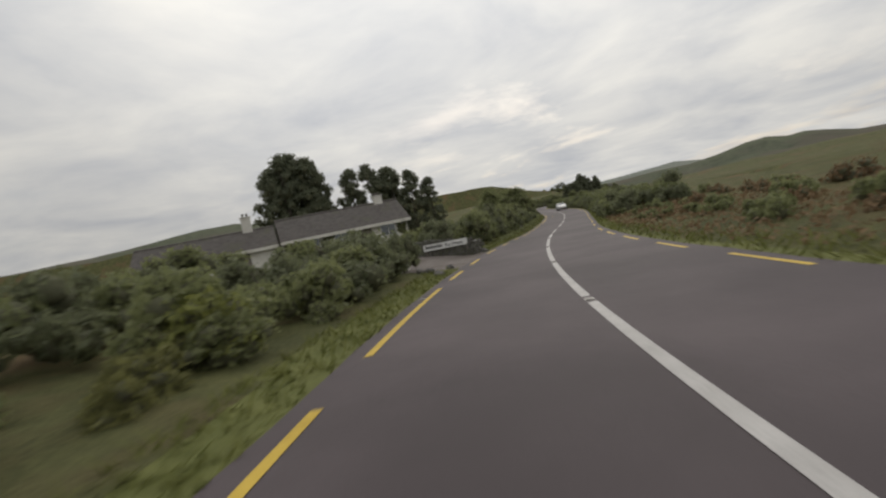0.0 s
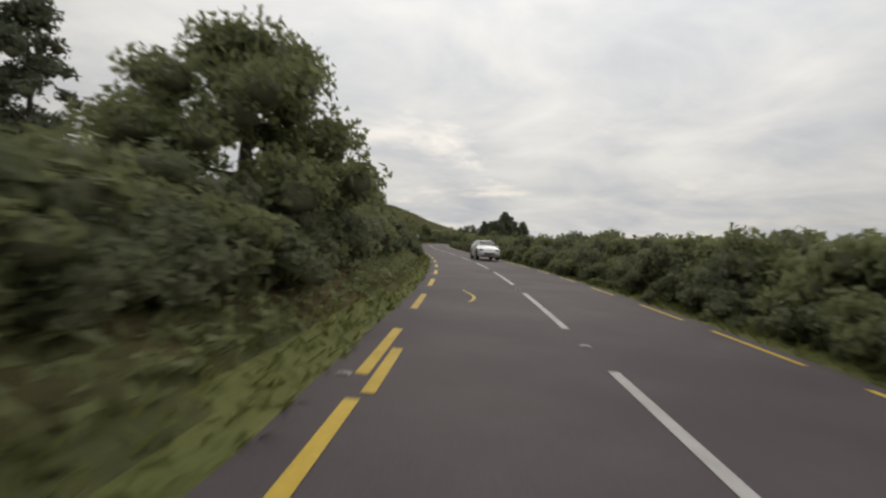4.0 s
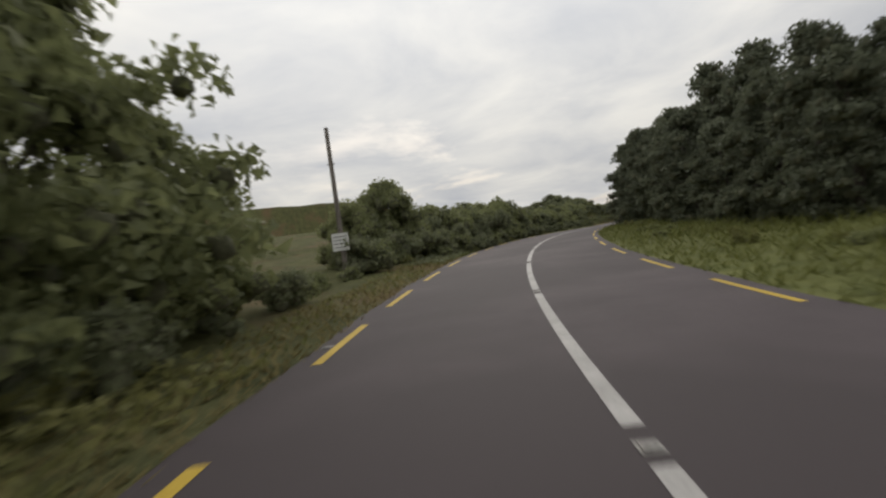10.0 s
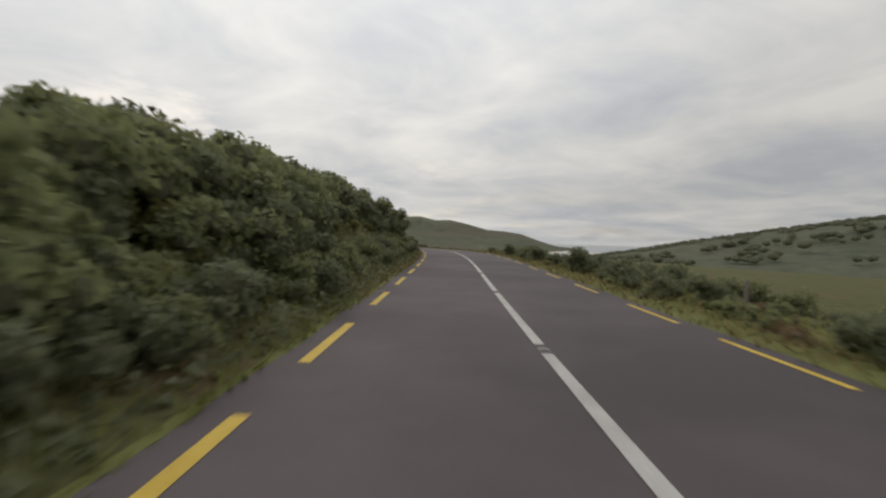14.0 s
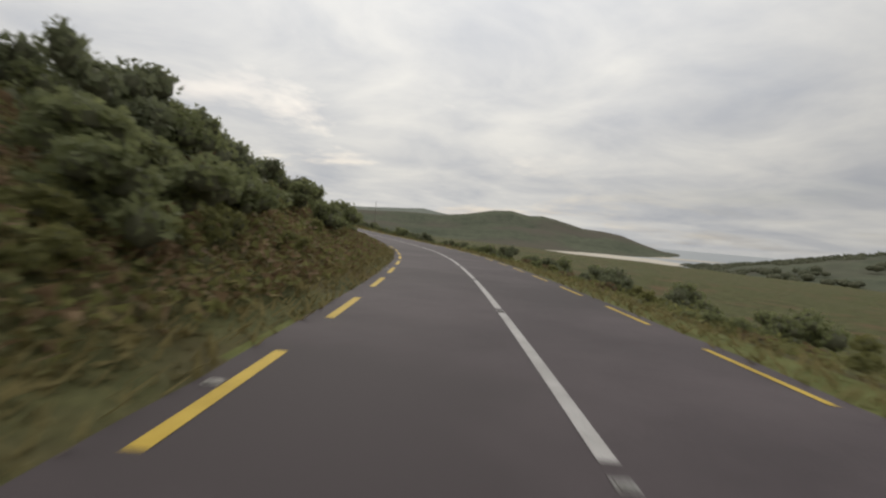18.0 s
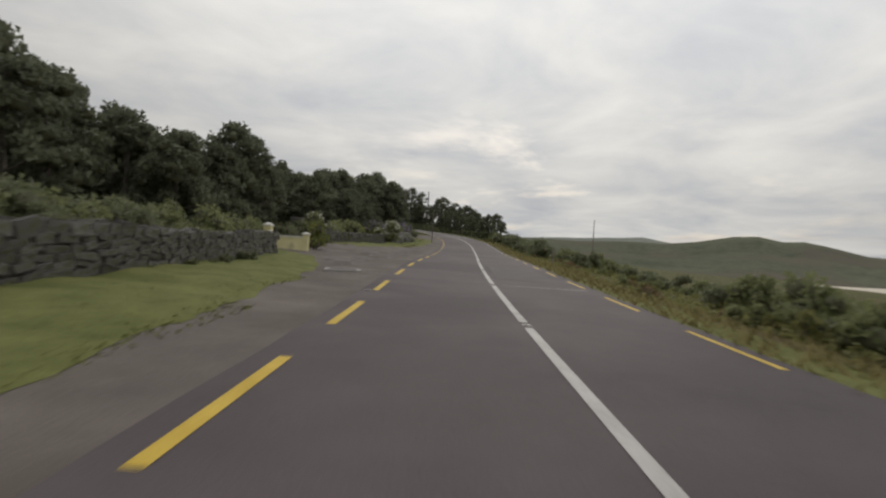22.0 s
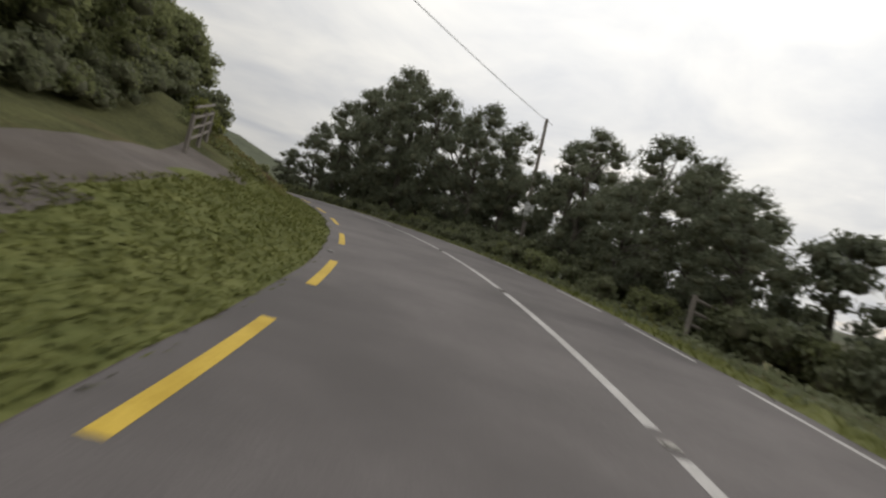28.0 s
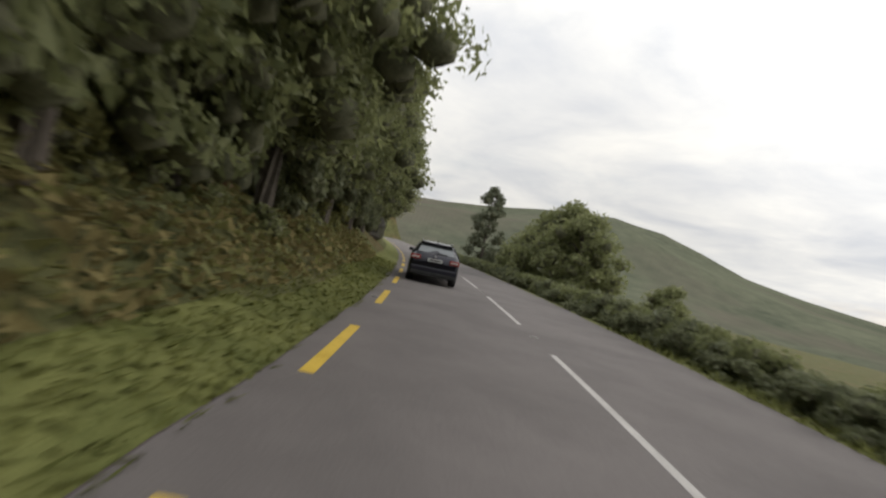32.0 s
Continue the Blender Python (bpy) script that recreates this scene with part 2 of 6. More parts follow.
def material(name, dark, light, scale=8.0, rough=0.85, fine=60.0, bump=0.3, metal=0.0, per_thing=0.0, per_leaf=0.0, patch=None, stretch=None, depth=0.02, sheen=0.3, through=0.0):
    m = bpy.data.materials.new(name)
    m.use_nodes = True
    t = m.node_tree
    b = t.nodes["Principled BSDF"]
    c = node(t, "ShaderNodeTexCoord")
    src = c.outputs["Object"]
    if stretch:
        mp = node(t, "ShaderNodeMapping")
        mp.inputs["Scale"].default_value = stretch
        t.links.new(src, mp.inputs[0])
        src = mp.outputs[0]
    n1 = node(t, "ShaderNodeTexNoise", Scale=scale, Detail=5.0, Roughness=0.6)
    n2 = node(t, "ShaderNodeTexNoise", Scale=fine, Detail=4.0, Roughness=0.65)
    t.links.new(src, n1.inputs["Vector"])
    t.links.new(src, n2.inputs["Vector"])
    add = node(t, "ShaderNodeMath")
    add.operation = "ADD"
    t.links.new(n1.outputs["Fac"], add.inputs[0])
    t.links.new(n2.outputs["Fac"], add.inputs[1])
    val = add.outputs[0]
    if per_thing:
        oi = node(t, "ShaderNodeObjectInfo")
        ma = node(t, "ShaderNodeMath")
        ma.operation = "MULTIPLY_ADD"
        ma.inputs[1].default_value = per_thing
        t.links.new(oi.outputs["Random"], ma.inputs[0])
        t.links.new(val, ma.inputs[2])
        val = ma.outputs[0]
    if per_leaf:
        ge = node(t, "ShaderNodeNewGeometry")
        ma = node(t, "ShaderNodeMath")
        ma.operation = "MULTIPLY_ADD"
        ma.inputs[1].default_value = per_leaf
        t.links.new(ge.outputs["Random Per Island"], ma.inputs[0])
        t.links.new(val, ma.inputs[2])
        val = ma.outputs[0]
    lo, hi = 0.72, 1.28 + per_thing + per_leaf
    mr = node(t, "ShaderNodeMapRange")
    mr.inputs["From Min"].default_value, mr.inputs["From Max"].default_value = lo, hi
    t.links.new(val, mr.inputs["Value"])
    mx = node(t, "ShaderNodeMix")
    mx.data_type = "RGBA"
    mx.inputs[6].default_value, mx.inputs[7].default_value = (*dark, 1), (*light, 1)
    t.links.new(mr.outputs[0], mx.inputs[0])
    col = mx.outputs[2]
    if patch:
        tint, psize, edge0, edge1 = patch
        n3 = node(t, "ShaderNodeTexNoise", Scale=psize, Detail=4.0, Roughness=0.55)
        t.links.new(src, n3.inputs["Vector"])
        pr = node(t, "ShaderNodeMapRange")
        pr.inputs["From Min"].default_value, pr.inputs["From Max"].default_value = edge0, edge1
        t.links.new(n3.outputs["Fac"], pr.inputs["Value"])
        m2 = node(t, "ShaderNodeMix")
        m2.data_type = "RGBA"
        m2.inputs[7].default_value = (*tint, 1)
        t.links.new(pr.outputs[0], m2.inputs[0])
        t.links.new(col, m2.inputs[6])
        col = m2.outputs[2]
    t.links.new(col, b.inputs["Base Color"])
    b.inputs["Roughness"].default_value, b.inputs["Metallic"].default_value = rough, metal
    b.inputs["Specular IOR Level"].default_value = sheen
    if through:
        tr = node(t, "ShaderNodeBsdfTranslucent")
        t.links.new(col, tr.inputs[0])
        ms = node(t, "ShaderNodeMixShader", Fac=through)
        t.links.new(b.outputs[0], ms.inputs[1])
        t.links.new(tr.outputs[0], ms.inputs[2])
        t.links.new(ms.outputs[0], t.nodes["Material Output"].inputs[0])
    if bump:
        bp = node(t, "ShaderNodeBump", Strength=bump, Distance=depth)
        t.links.new(add.outputs[0], bp.inputs["Height"])
        t.links.new(bp.outputs[0], b.inputs["Normal"])
    return m


ASPHALT = material("asphalt", (0.054, 0.0425, 0.0455), (0.110, 0.088, 0.092), 0.35, 0.8, 55, 0.45, patch=((0.060, 0.048, 0.050), 0.12, 0.50, 0.62), depth=0.01)
WORN = material("older_asphalt", (0.098, 0.088, 0.085), (0.165, 0.148, 0.143), 0.5, 0.85, 50, 0.5, patch=((0.095, 0.085, 0.082), 0.2, 0.52, 0.66), depth=0.012)
PATCH = material("asphalt_patch", (0.075, 0.066, 0.064), (0.12, 0.105, 0.10), 0.8, 0.85, 50, 0.5, depth=0.01)
GRAVEL = material("gravel", (0.095, 0.081, 0.073), (0.19, 0.163, 0.146), 0.6, 0.95, 35, 0.7, patch=((0.10, 0.083, 0.07), 0.35, 0.45, 0.7), depth=0.03)
STONES = material("loose_stones", (0.125, 0.112, 0.10), (0.26, 0.24, 0.22), 0.3, 0.95, 40, 0.9, patch=((0.10, 0.086, 0.075), 1.5, 0.42, 0.62), depth=0.03)
WHITE = material("road_paint_white", (0.30, 0.285, 0.27), (0.50, 0.48, 0.46), 1.5, 0.7, 30, 0.2, depth=0.005)
YELLOW = material("road_paint_yellow", (0.42, 0.28, 0.03), (0.62, 0.43, 0.07), 1.5, 0.7, 30, 0.2, depth=0.005)
SOIL = material("ground_cover", (0.055, 0.06, 0.027), (0.14, 0.138, 0.06), 0.6, 0.95, 9, 0.9, patch=((0.14, 0.10, 0.055), 0.16, 0.52, 0.68), depth=0.12, sheen=0.1)
GRASS = material("grass", (0.082, 0.095, 0.028), (0.185, 0.19, 0.066), 1.2, 0.9, 25, 0.6, depth=0.05, sheen=0.15)
BLADE = material("grass_blades", (0.088, 0.102, 0.028), (0.21, 0.215, 0.07), 1.2, 0.85, 25, 0, per_leaf=0.5, sheen=0.15, through=0.35)
DRYGRASS = material("dry_grass", (0.13, 0.11, 0.045), (0.29, 0.24, 0.11), 1.2, 0.95, 25, 0, per_leaf=0.4, sheen=0.1, through=0.3)
LEAF = material("leaf_green", (0.13, 0.15, 0.07), (0.315, 0.33, 0.155), 0.5, 0.6, 8, 0, per_thing=0.3, per_leaf=0.6, through=0.55)
LEAFDARK = material("leaf_dark", (0.112, 0.127, 0.075), (0.255, 0.27, 0.15), 0.5, 0.62, 8, 0, per_thing=0.3, per_leaf=0.6, through=0.5)
PINE = material("needles", (0.085, 0.098, 0.066), (0.19, 0.205, 0.13), 0.7, 0.75, 8, 0, per_thing=0.3, per_leaf=0.5, through=0.35)
BRACKEN = material("bracken", (0.12, 0.125, 0.045), (0.29, 0.28, 0.11), 0.5, 0.75, 8, 0, per_leaf=0.6, through=0.5)
RUST = material("dead_bracken", (0.13, 0.085, 0.048), (0.28, 0.195, 0.11), 0.6, 0.9, 8, 0, per_leaf=0.6, through=0.3)
BLOOM = material("white_flowers", (0.5, 0.48, 0.42), (0.75, 0.72, 0.66), 3, 0.7, 20, 0, per_leaf=0.4, through=0.3)
PURPLE = material("purple_flowers", (0.13, 0.10, 0.17), (0.30, 0.24, 0.36), 3, 0.7, 20, 0, per_leaf=0.5, through=0.3)
GORSE = material("yellow_green_leaves", (0.13, 0.145, 0.04), (0.29, 0.30, 0.09), 0.6, 0.7, 8, 0, per_leaf=0.5, through=0.35)
# darker than the leaves: painted shade for the inside of the foliage
CORE_SHADE = material("foliage_core_shade", (0.085, 0.088, 0.055), (0.16, 0.16, 0.10), 3, 0.95, 20, 0.5)
BARK = material("bark", (0.05, 0.042, 0.034), (0.14, 0.12, 0.10), 4, 0.95, 30, 0.8, stretch=(1, 1, 0.25))
ROCK = material("rock", (0.07, 0.065, 0.06), (0.20, 0.19, 0.178), 1.3, 0.9, 14, 0.8, per_thing=0.5, depth=0.06, patch=((0.09, 0.095, 0.05), 0.9, 0.52, 0.68))
MORTAR = material("wall_core", (0.05, 0.046, 0.04), (0.10, 0.092, 0.08), 2, 0.95, 20, 0.8)
# distance haze is put into both base colours: greyer, and paler farther off
HILL_HAZED = material("hill_side_hazed", (0.080, 0.090, 0.066), (0.145, 0.152, 0.108), 0.006, 1.0, 0.06, 0, patch=((0.13, 0.118, 0.095), 0.004, 0.5, 0.65), sheen=0.0)
FARHILL_HAZED = material("far_hill_side_hazed", (0.17, 0.185, 0.16), (0.24, 0.25, 0.215), 0.004, 1.0, 0.03, 0, sheen=0.0)
SEA = material("sea_water", (0.16, 0.19, 0.20), (0.24, 0.265, 0.27), 0.01, 0.3, 0.2, 0.1, depth=0.3, sheen=0.5)
SAND = material("sand", (0.50, 0.45, 0.37), (0.66, 0.60, 0.50), 0.02, 0.95, 0.4, 0)
RENDERED = material("painted_wall", (0.55, 0.53, 0.48), (0.72, 0.70, 0.65), 1.2, 0.85, 30, 0.2, patch=((0.42, 0.40, 0.35), 0.7, 0.58, 0.75))
CREAM = material("cream_paint", (0.55, 0.50, 0.26), (0.70, 0.65, 0.38), 1.2, 0.8, 30, 0.2, patch=((0.40, 0.37, 0.22), 1.4, 0.58, 0.75))
SLATE = material("roof_tiles", (0.075, 0.066, 0.062), (0.15, 0.135, 0.125), 2.0, 0.8, 20, 0.5, patch=((0.11, 0.105, 0.08), 0.6, 0.55, 0.7))
TIMBER = material("weathered_timber", (0.12, 0.105, 0.09), (0.27, 0.24, 0.21), 3, 0.9, 30, 0.5, stretch=(1, 1, 0.15))
PLATE = material("sign_plate_white", (0.62, 0.62, 0.60), (0.76, 0.76, 0.74), 2, 0.6, 30, 0.05)
GREENSIGN = material("sign_green", (0.012, 0.085, 0.055), (0.02, 0.12, 0.08), 2, 0.5, 20, 0.03)
BLUESIGN = material("sign_blue", (0.03, 0.10, 0.33), (0.05, 0.15, 0.42), 2, 0.5, 20, 0.03)
BLACK = material("black_lettering", (0.015, 0.015, 0.016), (0.03, 0.03, 0.03), 5, 0.6, 30, 0.0)
METAL = material("galvanised_steel", (0.22, 0.22, 0.22), (0.36, 0.36, 0.36), 4, 0.5, 40, 0.1, metal=0.7)
CARPAINT = material("dark_car_paint", (0.016, 0.016, 0.024), (0.024, 0.024, 0.034), 2, 0.22, 60, 0.0, metal=0.3, sheen=0.5)
TRIM = material("black_plastic", (0.018, 0.018, 0.018), (0.035, 0.035, 0.035), 6, 0.6, 60, 0.1)
RUBBER = material("tyre_rubber", (0.02, 0.02, 0.02), (0.04, 0.039, 0.038), 6, 0.85, 60, 0.2)
ALLOY = material("alloy", (0.35, 0.35, 0.36), (0.5, 0.5, 0.51), 4, 0.35, 40, 0.05, metal=0.8)
LAMP = material("red_lamp_lens", (0.22, 0.015, 0.012), (0.32, 0.03, 0.02), 6, 0.2, 40, 0.0, sheen=0.6)
GLASSY = material("tinted_glass", (0.10, 0.11, 0.115), (0.16, 0.17, 0.175), 0.8, 0.06, 40, 0.0, metal=0.65, sheen=0.8)
CONCRETE = material("pale_concrete", (0.24, 0.23, 0.215), (0.36, 0.345, 0.325), 2, 0.9, 30, 0.4)
WHITECAR = material("white_car_paint", (0.60, 0.60, 0.59), (0.68, 0.68, 0.67), 2, 0.3, 60, 0.0, sheen=0.5)
STUD = material("road_stud", (0.13, 0.12, 0.11), (0.30, 0.29, 0.27), 8, 0.4, 40, 0.1, metal=0.3)

# ---------------------------------------------------------------- builders


def mesh(name, verts, faces, mats, index=None, smooth=False):
    me = bpy.data.meshes.new(name)
    me.from_pydata([tuple(v) for v in verts], [], [tuple(f) for f in faces])
    for m in mats if isinstance(mats, (list, tuple)) else [mats]:
        me.materials.append(m)
    if index is not None:
        me.polygons.foreach_set("material_index", np.asarray(index, dtype=np.int32))
    if smooth:
        me.polygons.foreach_set("use_smooth", np.ones(len(me.polygons), dtype=bool))
    me.update()
    return me


def part(name, data, mat=None, parent=None, label=""):
    """Links a bmesh or a mesh as one object under a thing or a part."""
    if isinstance(data, bmesh.types.BMesh):
        me = bpy.data.meshes.new(name)
        data.to_mesh(me)
        data.free()
        me.materials.append(mat)
        data = me
    ob = new(name, data)
    ob.parent = parent
    if label:
        ob["label"] = label
    return ob


def thing(name, m, label, category, group="", kind=""):
    ob = new(name)
    ob.empty_display_size = 0.2
    ob.matrix_world = m
    return tagged(ob, label, category, group, kind)


def box(x0, y0, z0, x1, y1, z1, bevel=0.0, bm=None, turn=None):
    out = bm or bmesh.new()
    got = bmesh.ops.create_cube(out, size=1)["verts"]
    m = Matrix.Translation(((x0 + x1) / 2, (y0 + y1) / 2, (z0 + z1) / 2)) @ Matrix.Diagonal((x1 - x0, y1 - y0, z1 - z0, 1))
    bmesh.ops.transform(out, matrix=m, verts=got)
    if bevel:
        edges = list({e for v in got for e in v.link_edges})
        bmesh.ops.bevel(out, geom=edges, offset=bevel, segments=2, affect="EDGES", profile=0.6)
    if turn and bm is None:
        bmesh.ops.transform(out, matrix=turn, verts=out.verts)
    return out


def rod(path, radii, sides=8, bm=None):
    """A tapered tube along a path of points."""
    out = bm or bmesh.new()
    rings = []
    for i, p in enumerate(path):
        a, b = Vector(path[max(i - 1, 0)]), Vector(path[min(i + 1, len(path) - 1)])
        q = (b - a).to_track_quat("Z", "Y")
        r = radii[i] if isinstance(radii, (list, tuple)) else radii
        rings.append([out.verts.new(Vector(p) + q @ Vector((r * math.cos(2 * math.pi * j / sides), r * math.sin(2 * math.pi * j / sides), 0))) for j in range(sides)])
    for r0, r1 in zip(rings, rings[1:]):
        for j in range(sides):
            out.faces.new((r0[j], r0[(j + 1) % sides], r1[(j + 1) % sides], r1[j]))
    out.faces.new(rings[0][::-1])
    out.faces.new(rings[-1])
    return out


def tri_mesh(name, verts, tris, mats, index=None):
    """A mesh of triangles straight from arrays."""
    verts, tris = np.asarray(verts, np.float32), np.asarray(tris, np.int32)
    me = bpy.data.meshes.new(name)
    me.vertices.add(len(verts))
    me.vertices.foreach_set("co", verts.ravel())
    me.loops.add(3 * len(tris))
    me.loops.foreach_set("vertex_index", tris.ravel())
    me.polygons.add(len(tris))
    me.polygons.foreach_set("loop_start", np.arange(0, 3 * len(tris), 3, dtype=np.int32))
    for m in mats if isinstance(mats, (list, tuple)) else [mats]:
        me.materials.append(m)
    if index is not None:
        me.polygons.foreach_set("material_index", np.asarray(index, np.int32))
    me.update(calc_edges=True)
    return me


def leaves(rng, centres, normals, size, aspect=0.55, droop=0.3, spread=0.8):
    """Small pointed leaf blades at points, turned loosely outwards."""
    n = len(centres)
    d = normals + rng.normal(0, spread, (n, 3))
    d /= np.linalg.norm(d, axis=1, keepdims=True) + 1e-9
    a = np.cross(d, rng.normal(0, 1, (n, 3)))
    a /= np.linalg.norm(a, axis=1, keepdims=True) + 1e-9
    b = np.cross(d, a)
    s = (size * rng.uniform(0.6, 1.4, n))[:, None]
    tip = centres + a * s * 0.7 - np.array([0, 0, 1]) * s * droop * 0.3
    l, r = centres + b * s * aspect * 0.7 - a * s * 0.4, centres - b * s * aspect * 0.7 - a * s * 0.35
    v = np.stack([l, tip, r], 1).reshape(-1, 3)
    return v, np.arange(3 * n).reshape(n, 3)


def blob_points(rng, blobs, n, shell=0.25):
    """Points on and just under the skins of overlapping lumps (x, y, z, rx, ry, rz)."""
    blobs = np.asarray(blobs, float)
    area = (blobs[:, 3] * blobs[:, 4] + blobs[:, 4] * blobs[:, 5] + blobs[:, 3] * blobs[:, 5]) ** 0.9
    pick = rng.choice(len(blobs), n, p=area / area.sum())
    u = rng.normal(0, 1, (n, 3))
    u /= np.linalg.norm(u, axis=1, keepdims=True)
    u[:, 2] = np.where(u[:, 2] < -0.35, -u[:, 2] * 0.6, u[:, 2])
    r = 1 - shell * rng.random((n, 1)) ** 1.5 + rng.normal(0, 0.05, (n, 1))
    p = blobs[pick, :3] + u * blobs[pick, 3:] * r
    return p, u


# closed filler lumps inside a plant, coloured as the shade behind its leaves
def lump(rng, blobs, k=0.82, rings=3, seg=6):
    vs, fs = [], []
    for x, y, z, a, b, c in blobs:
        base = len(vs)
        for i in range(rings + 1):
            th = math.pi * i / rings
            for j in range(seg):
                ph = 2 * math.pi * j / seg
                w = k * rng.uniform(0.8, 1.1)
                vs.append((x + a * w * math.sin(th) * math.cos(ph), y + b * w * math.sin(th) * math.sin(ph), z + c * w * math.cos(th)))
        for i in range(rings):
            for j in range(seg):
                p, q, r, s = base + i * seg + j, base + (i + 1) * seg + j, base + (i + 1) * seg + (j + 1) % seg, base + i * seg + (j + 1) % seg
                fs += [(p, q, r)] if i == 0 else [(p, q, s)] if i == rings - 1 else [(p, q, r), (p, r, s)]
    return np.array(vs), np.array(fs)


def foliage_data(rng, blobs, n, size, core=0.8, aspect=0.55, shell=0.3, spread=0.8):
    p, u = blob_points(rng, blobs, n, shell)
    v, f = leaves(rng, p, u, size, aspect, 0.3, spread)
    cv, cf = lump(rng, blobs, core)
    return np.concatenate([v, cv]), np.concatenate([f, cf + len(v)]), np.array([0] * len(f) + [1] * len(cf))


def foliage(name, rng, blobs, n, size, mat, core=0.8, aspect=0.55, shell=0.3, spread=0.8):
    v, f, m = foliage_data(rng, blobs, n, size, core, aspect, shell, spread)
    return tri_mesh(name, v, f, [mat, CORE_SHADE], m)


# ---------------------------------------------------------------- road, markings and ground
def strip(name, s0, s1, step, o0, o1, up, mat, cuts=1, parent=None):
    n = max(2, int(math.ceil((s1 - s0) / step)) + 1)
    vs = []
    for s in np.linspace(s0, s1, n):
        a = o0(s) if callable(o0) else o0
        b = o1(s) if callable(o1) else o1
        for j in range(cuts + 1):
            o = a + (b - a) * j / cuts
            x, y = flat(s, o)
            vs.append((x, y, float(np.interp(s, SG, RZ)) + up))
    fs = [(i * (cuts + 1) + j, i * (cuts + 1) + j + 1, (i + 1) * (cuts + 1) + j + 1, (i + 1) * (cuts + 1) + j) for i in range(n - 1) for j in range(cuts)]
    return part(name, mesh(name, vs, fs, mat), parent=parent)


def ragged(side, extra):
    def edge(s):
        w = lane_l(s) if side < 0 else lane_r(s)
        return side * (float(w) + extra + 0.10 * noise.noise((s * 0.35, side * 5, 0)) + 0.05 * noise.noise((s * 1.3, side * 9, 0)))
    return edge


road = strip("road", -88, 760, 1.0, ragged(-1, 0.38), ragged(1, 0.32), 0.012, ASPHALT, 8)
# the climb round the bend has an older, greyer surface with darker wheel tracks
strip("older_surface", 481, 760, 1.0, ragged(-1, 0.36), ragged(1, 0.30), 0.0145, WORN, 8, road)
tagged(road, "worn dark grey asphalt country road with patched surface", "road", kind="structure")

END = 700.0
PER = 5.17
PHASE_L = ((-20, 0.7), (24.3, 0.71), (30.2, 0.84), (41.4, 1.01), (46.3, 0.95), (55.3, 0.70), (60.7, 0.73), (65.6, 0.68), (77.4, 0.98), (129.7, 1.1), (150, 1.01), (154, 0.85), (164.9, 0.91), (169.2, 0.73), (173.5, 0.6), (184.9, 0.75), (189.6, 0.68), (204.7, 0.61), (209.9, 0.6), (219, 0.4), (224.7, 0.47), (231, 0.68), (246.3, 0.65), (255.4, 0.41), (260.5, 0.4), (309.7, -0.09), (314.6, -0.13), (323.9, -0.34), (334.3, -0.35), (343.8, -0.48), (348.5, -0.54), (358.2, -0.72), (363.2, -0.75), (369.2, -0.6), (376.2, -0.23), (382, -0.11), (393.2, 0.04), (402.5, -0.05), (413.5, 0.0), (428.5, -0.11), (433.5, -0.15), (440, 0.1), (446.6, 0.38), (452.6, 0.54), (487, 0.22), (491.4, 0.14), (503.4, 0.39), (508.1, 0.35), (520.1, 0.63), (536.3, 0.76), (540.6, 0.62), (551, 0.62), (556.7, 0.71), (700, 0.7))
PHASE_R = ((-20, 0), (26, 0.03), (30.8, 0.0), (38.4, 0.44), (45.4, 0.79), (51.2, 0.92), (57.6, 1.14), (64.9, 1.56), (75.7, 1.64), (83.5, 1.2), (133.9, 0.9), (148.5, 0.72), (158.8, 0.75), (174.8, 0.82), (185.1, 0.81), (205.3, 0.72), (225.1, 0.55), (239.8, 0.39), (250.7, 0.5), (259, 0.14), (269.9, 0.22), (311.8, 0.3), (316.2, 0.2), (336.1, 0.03), (345.6, -0.14), (354.6, -0.39), (364.6, -0.5), (373.5, -0.72), (381.1, -0.35), (390.1, -0.5), (396.9, -0.25), (407, -0.25), (417.4, -0.25), (428.8, -0.06), (447, 0.05), (490, -0.3), (496.7, -0.8), (508, -0.64), (700, -0.7))


def dashes(phase, lane, side, wide):
    a = np.array(phase)
    for i in range(-6, int(END / PER) + 4):
        s = i * PER
        for _ in range(4):
            s = (i + float(np.interp(s, a[:, 0], a[:, 1]))) * PER
        if s > END or s < -30:
            continue
        half = 1.38 + 0.12 * noise.noise((s, side, 0))
        if side > 0 and s > 510 or side < 0 and -2 < s < 17:
            continue
        strip("edge_line", s - half, s + half, 0.7, lambda q: side * float(lane(q)) - wide / 2, lambda q: side * float(lane(q)) + wide / 2, 0.018, WHITE if side > 0 and s > 440 else YELLOW, 1, road)


dashes(PHASE_L, lane_l, -1, 0.15)
# where two coats of paint overlap
for s0, s1, d in ((-1.2, 1.5, 0.0), (3.5, 6.3, 0.0), (8.4, 15.8, 0.0), (72.6, 75.2, 0.1), (75.4, 77.4, 0.2)):
    strip("edge_line", s0, s1, 0.7, lambda q: d - float(lane_l(q)) - 0.07, lambda q: d - float(lane_l(q)) + 0.07, 0.02, YELLOW, 1, road)

dashes(PHASE_R, lane_r, 1, 0.11)


def centre(s0, s1, wide=0.155):
    strip("centre_line", s0, s1, 1.0, -wide / 2, wide / 2, 0.018, WHITE, 1, road)


